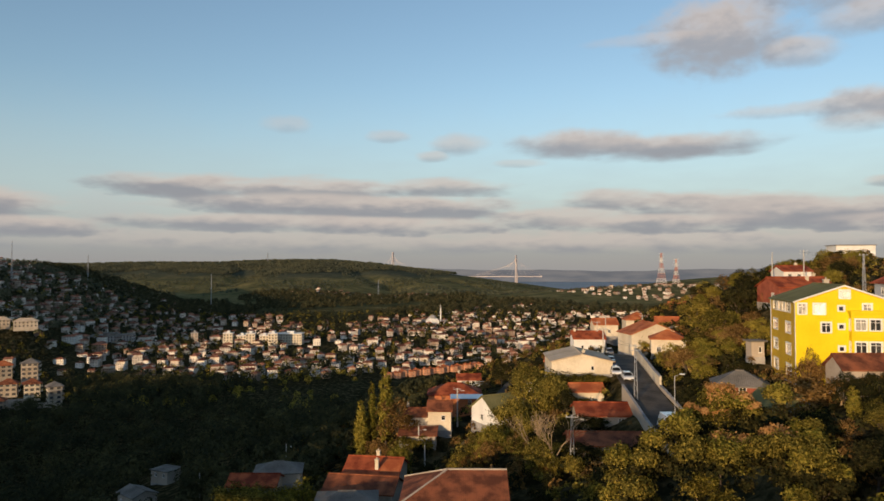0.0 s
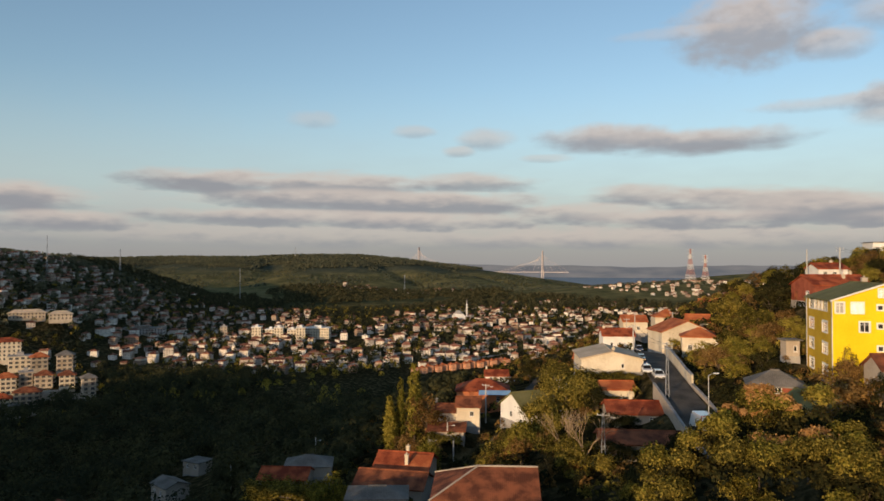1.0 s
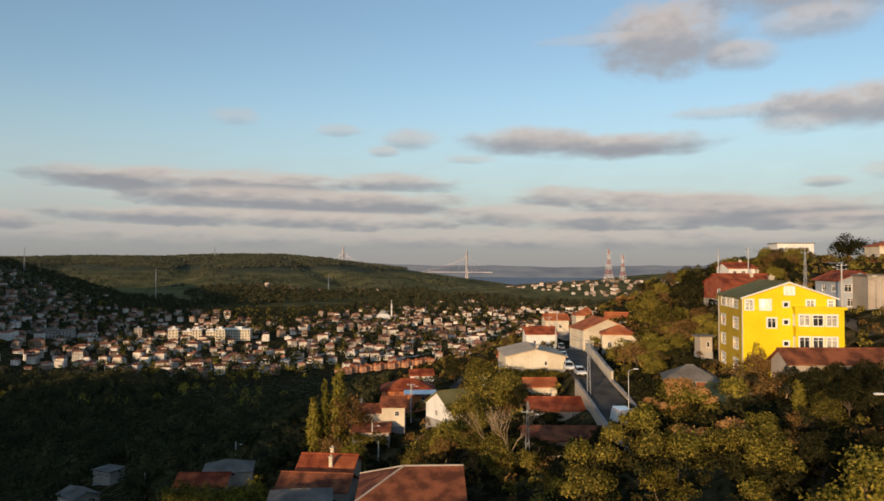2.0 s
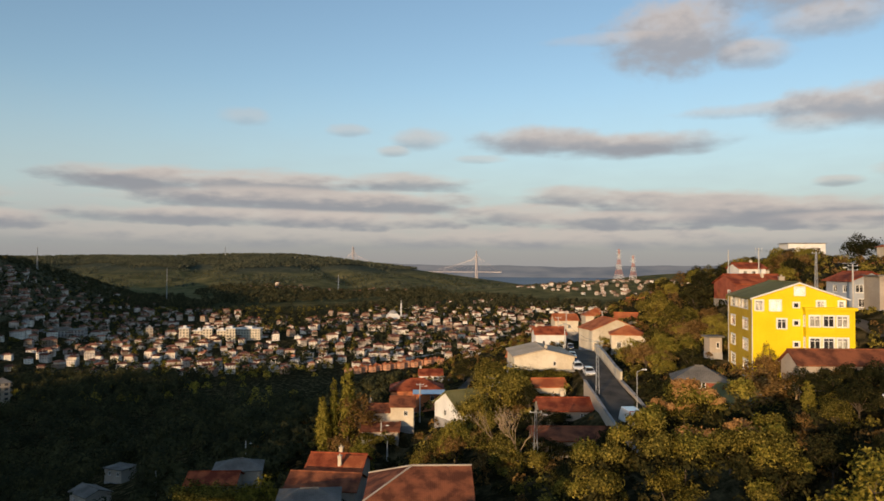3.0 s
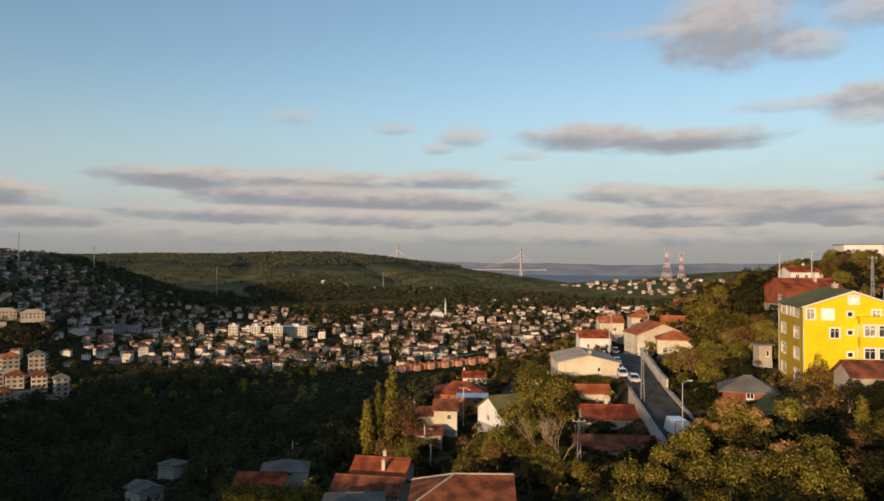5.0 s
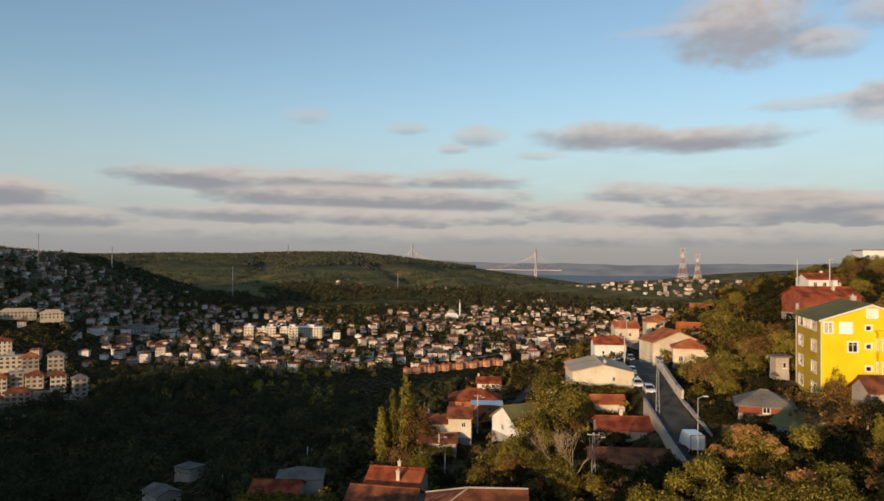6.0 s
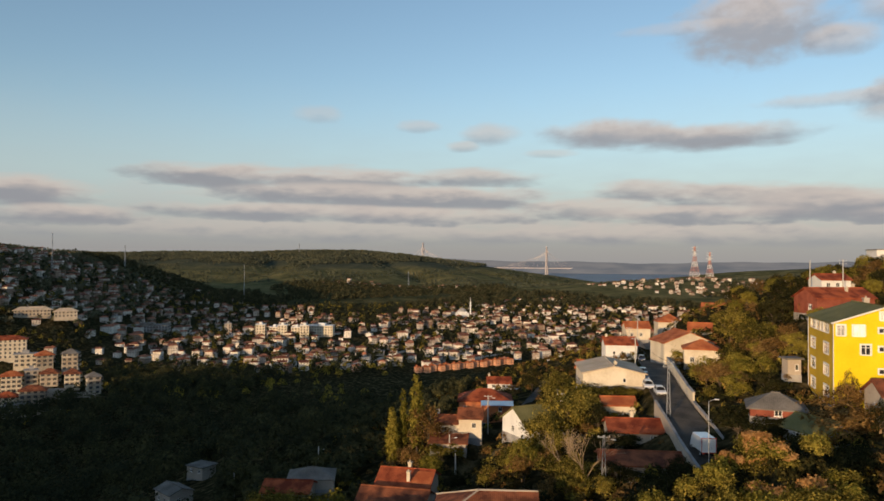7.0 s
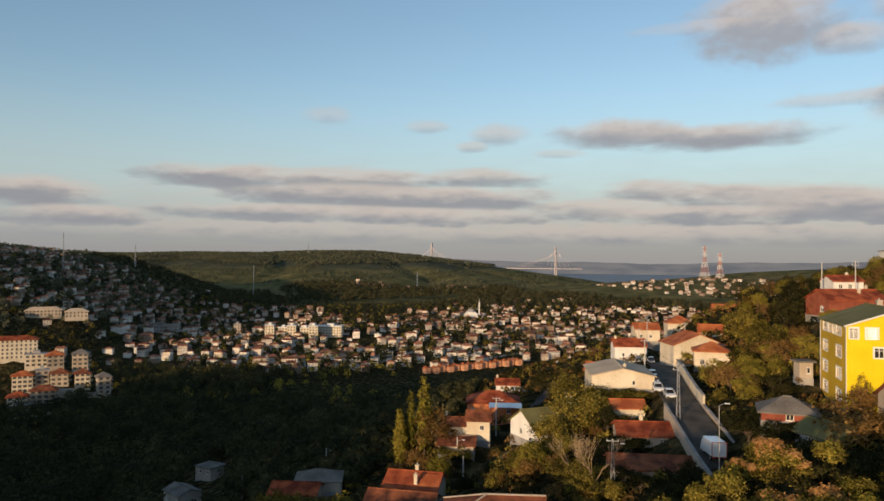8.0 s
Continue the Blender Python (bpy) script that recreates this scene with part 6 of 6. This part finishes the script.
def utility_pole(x, y, top, arms=2, lamp_side=0, lattice=False, turn=0.0, z=None):
    z = ground_at(x, y) if z is None else z
    h = top - z
    ob = base("utility_pole", pose(x, y, z, 0, 0, turn), "pale lattice steel power pole with cross-arms" if lattice else "pale concrete utility pole with cross-arms", "pole", "utility poles")
    if lattice:
        for sx in (-1, 1):
            for sy in (-1, 1):
                bm = bmesh.new()
                tube(bm, (sx * 0.32, sy * 0.32, -0.4), (sx * 0.1, sy * 0.1, h), 0.045, 0.035, 4)
                part("leg", bm, M["steel"], ob)
        bm = bmesh.new()
        n = int(h / 0.8)
        for i in range(n):
            a, b = 0.32 - 0.22 * i / n, 0.32 - 0.22 * (i + 1) / n
            z0, z1 = h * i / n, h * (i + 1) / n
            s = 1 if i % 2 else -1
            for sy in (-1, 1):
                tube(bm, (-s * a, sy * a, z0), (s * b, sy * b, z1), 0.025, 0.025, 4)
                tube(bm, (sy * a, -s * a, z0), (sy * b, s * b, z1), 0.025, 0.025, 4)
        part("bracing", bm, M["steel"], ob)
    else:
        bm = bmesh.new()
        tube(bm, (0, 0, -0.5), (0, 0, h), 0.19, 0.11, 10)
        part("post", bm, M["pole"], ob)
    for i in range(arms):
        bm = bmesh.new()
        zz = h - 0.35 - 0.7 * i
        box(bm, -0.85, -0.05, zz, 0.85, 0.05, zz + 0.1)
        arm = part("cross_arm", bm, M["steel"], ob)
        for u in (-0.75, 0.0, 0.75) if i == 0 else (-0.75, 0.75):
            bm = bmesh.new()
            tube(bm, (u, 0, zz + 0.1), (u, 0, zz + 0.32), 0.05, 0.04, 6)
            part("insulator", bm, M["white"], arm)
    if lamp_side:
        lamp_head(ob, h - 0.9, lamp_side)
    return ob


def lamp_head(ob, z, side, reach=1.3):
    bm = bmesh.new()
    tube(bm, (0, 0, z), (side * reach * 0.5, 0, z + 0.25), 0.035, 0.03, 6)
    tube(bm, (side * reach * 0.5, 0, z + 0.25), (side * reach, 0, z + 0.3), 0.03, 0.03, 6)
    arm = part("arm", bm, M["steel"], ob)
    bm = bmesh.new()
    box(bm, side * reach - 0.3, -0.13, z + 0.24, side * reach + 0.32, 0.13, z + 0.37, 0.04)
    part("lamp_head", bm, M["white"], arm)


def street_lamp(x, y, top, side=1, turn=0.0):
    z = ground_at(x, y)
    ob = base("street_lamp", pose(x, y, z, 0, 0, turn), "slim grey steel street lamp with one arm", "street lamp")
    bm = bmesh.new()
    tube(bm, (0, 0, -0.3), (0, 0, top - z - 0.3), 0.07, 0.04, 10)
    part("post", bm, M["steel"], ob)
    lamp_head(ob, top - z - 0.35, side, 0.9)
    return ob


utility_pole(-19.4, 145.2, 87.9, 0, 1)
utility_pole(-12.6, 159.5, 93.6, 1, 1)
utility_pole(-17.6, 141, 85.2, 0)
utility_pole(8.2, 98.6, 100.2, 1, 1, True)
utility_pole(20.0, 118.5, 107.9, 2, 0, True)
utility_pole(19.4, 157, 107.6, 1)
utility_pole(23.6, 206, 105.5, 1)
utility_pole(28.4, 226, 106, 1)
utility_pole(69.4, 178, 124.8, 2)
utility_pole(71.0, 152, 123.3, 1, 0, True)
utility_pole(63.2, 122.5, 120.6, 2, -1)
utility_pole(66.6, 191, 124.6, 0)
utility_pole(37.2, 212, 107, 1)
utility_pole(-55, 168, 78, 0, 1)
utility_pole(-75.5, 165, 71.5, 0)
street_lamp(19.9, 89.3, 107.3, 1)
street_lamp(68.4, 120.5, 118.6, -1)
street_lamp(28.6, 49.6, 111.4, -1)


def wire(name, a, b, sag, r=0.02):
    curve = bpy.data.curves.new(name, "CURVE")
    curve.dimensions, curve.bevel_depth, curve.bevel_resolution = "3D", r, 1
    s = curve.splines.new("POLY")
    s.points.add(14)
    for i, p in enumerate(s.points):
        t = i / 14
        q = Vector(a).lerp(Vector(b), t) - Vector((0, 0, sag * 4 * t * (1 - t)))
        p.co = (*q, 1)
    curve.materials.append(M["dark"])
    return tagged(new(name, curve), "thin dark overhead power line", "cable", "overhead lines")


for a, b in (((69.4, 178, 124.5), (71.0, 152, 123.0)), ((71.0, 152, 123.0), (63.2, 122.5, 120.3)), ((20.0, 118.5, 107.6), (19.4, 157, 107.3)), ((19.4, 157, 107.3), (23.6, 206, 105.2))):
    for u in (-0.75, 0.75):
        wire("power_line", (a[0] + u, a[1], a[2]), (b[0] + u, b[1], b[2]), 0.9)

# ---------------------------------------------------------------- vehicles


def wheel(ob, x, y, r=0.31):
    bm = bmesh.new()
    tube(bm, (x - 0.1, y, r), (x + 0.1, y, r), r, r, 16)
    ty = part("tyre", bm, M["rubber"], ob)
    bm = bmesh.new()
    s = 1 if x > 0 else -1
    tube(bm, (x + s * 0.09, y, r), (x + s * 0.115, y, r), r * 0.62, r * 0.58, 12)
    part("rim", bm, M["steel"], ty)


def car(x, y, z, turn, paint, label, estate=False):
    """A parked car, nose towards local -y."""
    ob = base("car", pose(x, y, z, 0, 0, turn), label, "car", "parked cars")
    bm = bmesh.new()
    prof = [(-2.05, 0.32), (-2.1, 0.62), (-1.95, 0.78), (-0.95, 0.92), (2.0, 0.95), (2.1, 0.7), (2.05, 0.32)]
    rows = []
    for k, xx in enumerate((-0.86, -0.8, 0.8, 0.86)):
        rows.append([bm.verts.new((xx, yy, zz if k in (1, 2) else zz - (0.06 if zz > 0.5 else -0.02))) for yy, zz in prof])
    for a, b in zip(rows, rows[1:]):
        for i in range(len(prof)):
            j = (i + 1) % len(prof)
            bm.faces.new((a[i], b[i], b[j], a[j]))
    bm.faces.new(rows[0]), bm.faces.new(rows[-1][::-1])
    body = part("body", bm, paint, ob)
    rear = 2.02 if estate else 1.45
    low = [(-0.8, -1.0), (0.8, -1.0), (0.8, rear), (-0.8, rear)]
    up = [(-0.62, -0.25), (0.62, -0.25), (0.62, rear - 0.4), (-0.62, rear - 0.4)]
    bm = bmesh.new()
    a, b = [bm.verts.new((*p, 0.93)) for p in low], [bm.verts.new((*p, 1.42)) for p in up]
    for i in range(4):
        bm.faces.new((a[i], a[(i + 1) % 4], b[(i + 1) % 4], b[i]))
    part("window_band", bm, M["dark"], ob, "dark car glass")
    bm = bmesh.new()
    a, b = [bm.verts.new((p[0], p[1], 1.422)) for p in up], [bm.verts.new((p[0] * 0.93, p[1] * 0.95, 1.47)) for p in up]
    for i in range(4):
        bm.faces.new((a[i], a[(i + 1) % 4], b[(i + 1) % 4], b[i]))
    bm.faces.new(b)
    for sx in (-1, 1):
        for p, q in zip((low[0], low[2]), (up[0], up[2])):
            tube(bm, (sx * 0.8, p[1], 0.94), (sx * 0.62, q[1], 1.42), 0.04, 0.04, 5)
    part("roof_panel", bm, paint, ob)
    for sx in (-1, 1):
        bm = bmesh.new()
        box(bm, sx * 0.6 - 0.17, -2.13, 0.6, sx * 0.6 + 0.17, -2.05, 0.72)
        part("headlight", bm, M["white"], ob)
        bm = bmesh.new()
        box(bm, sx * 0.68 - 0.1, 2.06, 0.62, sx * 0.68 + 0.1, 2.13, 0.82)
        part("tail_light", bm, M["red_paint"], ob)
        for yy in (-1.3, 1.3):
            wheel(ob, sx * 0.78, yy)
    bm = bmesh.new()
    box(bm, -0.8, -2.17, 0.36, 0.8, -2.09, 0.52)
    part("bumper", bm, M["rubber"], ob)
    bm = bmesh.new()
    box(bm, -0.26, -2.19, 0.42, 0.26, -2.172, 0.52)
    part("number_plate", bm, M["white"], ob)
    return ob


def on_road(y, off):
    """A place beside the street's centre line: x, y, height and heading."""
    q, g = min(along(ROAD, 0.5), key=lambda s: abs(s[0].y - y))
    s = Vector((g.y, -g.x, 0)).normalized()
    p = q + s * off
    return p.x, p.y, p.z + 0.03, math.degrees(math.atan2(-g.x, g.y))


for y, off, paint, label in ((130.5, -1.5, "car_white", "white hatchback parked beside the street"), (134.5, -3.0, "car_white", "white estate car parked beside the street wall"), (143, -3.0, "car_blue", "dark blue car parked at the kerb"), (149, -3.0, "car_blue", "dark car parked at the kerb"), (193, -2.0, "car_blue", "dark car parked at the street's crest")):
    x, yy, z, turn = on_road(y, off)
    car(x, yy, z, turn, M[paint], label, y > 130)


car(-9.4, 205, ground_at(-9.4, 205) + 0.02, 62, M["car_white"], "white car parked on the lane's verge")


def box_truck():
    x, y, z, turn = on_road(104.5, -0.7)
    ob = base("box_truck", pose(x, y, z, 0, 0, turn + 3), "small white box truck with red edging on the street", "truck")
    bm = bmesh.new()
    box(bm, -1.0, -2.2, 0.75, 1.0, 1.6, 2.75, 0.04)
    part("cargo_box", bm, M["car_white"], ob)
    for sx in (-1, 1):
        bm = bmesh.new()
        box(bm, sx * 1.0 - 0.05, -2.24, 0.7, sx * 1.0 + 0.05, -2.2, 2.78)
        part("edge_strip", bm, M["red_paint"], ob)
    for zz in (0.7, 2.72):
        bm = bmesh.new()
        box(bm, -0.95, -2.235, zz, 0.95, -2.2, zz + 0.09)
        part("edge_strip", bm, M["red_paint"], ob)
    bm = bmesh.new()
    box(bm, -0.012, -2.225, 0.8, 0.012, -2.2, 2.7), box(bm, 0.3, -2.25, 1.2, 0.36, -2.2, 1.6)
    part("door_bar", bm, M["steel"], ob)
    bm = bmesh.new()
    v = [(-0.9, 1.72, 0.5), (0.9, 1.72, 0.5), (0.9, 3.2, 0.5), (-0.9, 3.2, 0.5), (-0.82, 1.72, 2.15), (0.82, 1.72, 2.15), (0.82, 2.5, 2.15), (-0.82, 2.5, 2.15)]
    vs = [bm.verts.new(p) for p in v]
    for f in ((3, 2, 1, 0), (4, 5, 6, 7), (0, 1, 5, 4), (1, 2, 6, 5), (2, 3, 7, 6), (3, 0, 4, 7)):
        bm.faces.new([vs[i] for i in f])
    part("cab", bm, M["car_white"], ob)
    bm = bmesh.new()
    box(bm, -0.35, -2.1, 0.42, 0.35, 3.0, 0.72)
    part("chassis", bm, M["rubber"], ob)
    for sx in (-1, 1):
        bm = bmesh.new()
        box(bm, sx * 0.75 - 0.12, -2.2, 0.5, sx * 0.75 + 0.12, -2.12, 0.66)
        part("tail_light", bm, M["red_paint"], ob)
        for yy in (-1.2, 2.4):
            wheel(ob, sx * 0.82, yy, 0.36)


box_truck()

# ---------------------------------------------------------------- far landmarks


def pylon(x, y, z, top, foot, label):
    """A lattice tower in red and white bands."""
    ob = base("pylon", pose(x, y, z, 0, 0, 25), label, "pylon")
    h = top - z
    bands = 7

    def half(t):
        return foot * ((1 - t) ** 1.5 * 0.9 + 0.1)

    for k in range(bands):
        bm = bmesh.new()
        for i in range(2):
            t0, t1 = (k + i / 2) / bands, (k + (i + 1) / 2) / bands
            a, b = half(t0), half(t1)
            for sx, sy in ((-1, -1), (1, -1), (1, 1), (-1, 1)):
                tube(bm, (sx * a, sy * a, h * t0), (sx * b, sy * b, h * t1), 0.48, 0.44, 4)
                nx, ny = -sy, sx
                tube(bm, (sx * a, sy * a, h * t0), (nx * b, ny * b, h * t1), 0.26, 0.26, 4)
                tube(bm, (nx * a, ny * a, h * t0), (sx * b, sy * b, h * t1), 0.26, 0.26, 4)
                tube(bm, (sx * b, sy * b, h * t1), (nx * b, ny * b, h * t1), 0.4, 0.4, 4)
        part("band", bm, M["red_hazed"] if k % 2 == 0 else M["pale_paint"], ob)
    for t in (0.78, 0.88, 0.97):
        bm = bmesh.new()
        w = 10 - 8 * (t - 0.78)
        box(bm, -w, -0.8, h * t, w, 0.8, h * t + 1.2)
        part("cross_arm", bm, M["pale_paint"], ob)
    return ob


pylon(405.8, 2040, ground_at(405.8, 2040) - 2, 170, 13, "tall red and white lattice pylon beyond the town")
pylon(447.3, 2047, ground_at(447.3, 2047) - 2, 153.5, 10, "red and white lattice pylon beyond the town")


def mast(x, y, top, r, label):
    z = ground_at(x, y) - 1
    ob = base("mast", pose(x, y, z), label, "mast", "distant masts")
    bm = bmesh.new()
    n = 6
    for i in range(n):
        a, b = r * (1 - 0.8 * i / n), r * (1 - 0.8 * (i + 1) / n)
        z0, z1 = (top - z) * i / n, (top - z) * (i + 1) / n
        for s in ((-1, -1), (1, -1), (1, 1), (-1, 1)):
            tube(bm, (s[0] * a, s[1] * a, z0), (s[0] * b, s[1] * b, z1), r * 0.12, r * 0.12, 4)
            tube(bm, (s[0] * a, s[1] * a, z0), (-s[1] * b, s[0] * b, z1), r * 0.08, r * 0.08, 4)
    part("lattice", bm, M["steel"], ob)
    return ob


mast(-759, 2106, 176, 1.8, "small pale mast on the long hill's crest")
mast(-556, 1248, 115, 1.0, "thin power mast at the edge of the town")
mast(-733, 1148, 149, 1.3, "thin mast on the western hill")
mast(-618, 812, 158, 0.9, "thin mast on the western hilltop")
mast(-308.7, 1572, 100, 1.6, "small lattice pylon at the hill's foot")


def bridge():
    """The suspension bridge over the strait: two tall towers, deck and cables."""
    eye = pose(0, 4050, 50, 0, 0, 166.1)
    ob = base("suspension_bridge", eye, "slender white suspension bridge across the strait", "bridge")
    span = 765.0
    for k, u in enumerate((0.0, span)):
        for s in (-1, 1):
            bm = bmesh.new()
            tube(bm, (u, s * 22, -6), (u, s * 6, 160 + 26 * k), 3.6, 2.4, 6)
            part("tower_leg", bm, M["bridge"], ob)
        for z0, half in ((60, 16), (128, 9)):
            bm = bmesh.new()
            box(bm, u - 3, -half, z0, u + 3, half, z0 + 5)
            part("tower_beam", bm, M["bridge"], ob)
        for i in range(1, 10):
            for d in (-1, 1):
                if d == (1 if k else -1) and i > 5:
                    continue
                bm = bmesh.new()
                tube(bm, (u, 0, 156 + 26 * k - 5 * i), (u + d * i * 30, 0, 40), 0.4, 0.4, 3)
                part("stay_cable", bm, M["bridge"], ob)
    bm = bmesh.new()
    box(bm, -150, -14, 36, span + 400, 14, 39.5)
    part("deck", bm, M["bridge"], ob)


bridge()

# ---------------------------------------------------------------- the far shore, a glowing backdrop with haze in its colour


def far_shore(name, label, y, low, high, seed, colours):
    """A plain backdrop of remote hills across the strait; it glows, with haze put into its colour."""
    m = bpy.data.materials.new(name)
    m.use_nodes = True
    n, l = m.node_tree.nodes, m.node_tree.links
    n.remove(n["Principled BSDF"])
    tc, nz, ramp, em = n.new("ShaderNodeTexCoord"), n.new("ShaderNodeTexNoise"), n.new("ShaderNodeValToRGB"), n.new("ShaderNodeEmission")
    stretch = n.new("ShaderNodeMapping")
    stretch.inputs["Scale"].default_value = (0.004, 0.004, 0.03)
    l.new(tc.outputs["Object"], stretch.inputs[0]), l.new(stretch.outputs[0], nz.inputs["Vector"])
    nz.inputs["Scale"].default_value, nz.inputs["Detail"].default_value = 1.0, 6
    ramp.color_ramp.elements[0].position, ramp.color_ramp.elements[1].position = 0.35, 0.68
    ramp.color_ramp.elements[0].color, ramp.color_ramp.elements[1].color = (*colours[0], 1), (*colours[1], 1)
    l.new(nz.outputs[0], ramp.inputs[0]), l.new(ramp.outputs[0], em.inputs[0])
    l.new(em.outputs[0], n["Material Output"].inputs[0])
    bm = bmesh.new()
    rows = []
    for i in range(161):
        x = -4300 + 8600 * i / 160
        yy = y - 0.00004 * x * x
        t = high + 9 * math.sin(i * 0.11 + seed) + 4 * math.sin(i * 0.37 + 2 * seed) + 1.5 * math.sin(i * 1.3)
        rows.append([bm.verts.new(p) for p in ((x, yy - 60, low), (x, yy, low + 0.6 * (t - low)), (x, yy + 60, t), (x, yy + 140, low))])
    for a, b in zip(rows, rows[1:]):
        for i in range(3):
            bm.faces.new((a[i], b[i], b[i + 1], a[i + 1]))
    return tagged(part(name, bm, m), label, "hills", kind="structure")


far_shore("backdrop", "glowing blue-grey backdrop of hazy hills across the strait", 4650, 48, 130, 1.0, ((0.135, 0.14, 0.155), (0.225, 0.21, 0.205)))
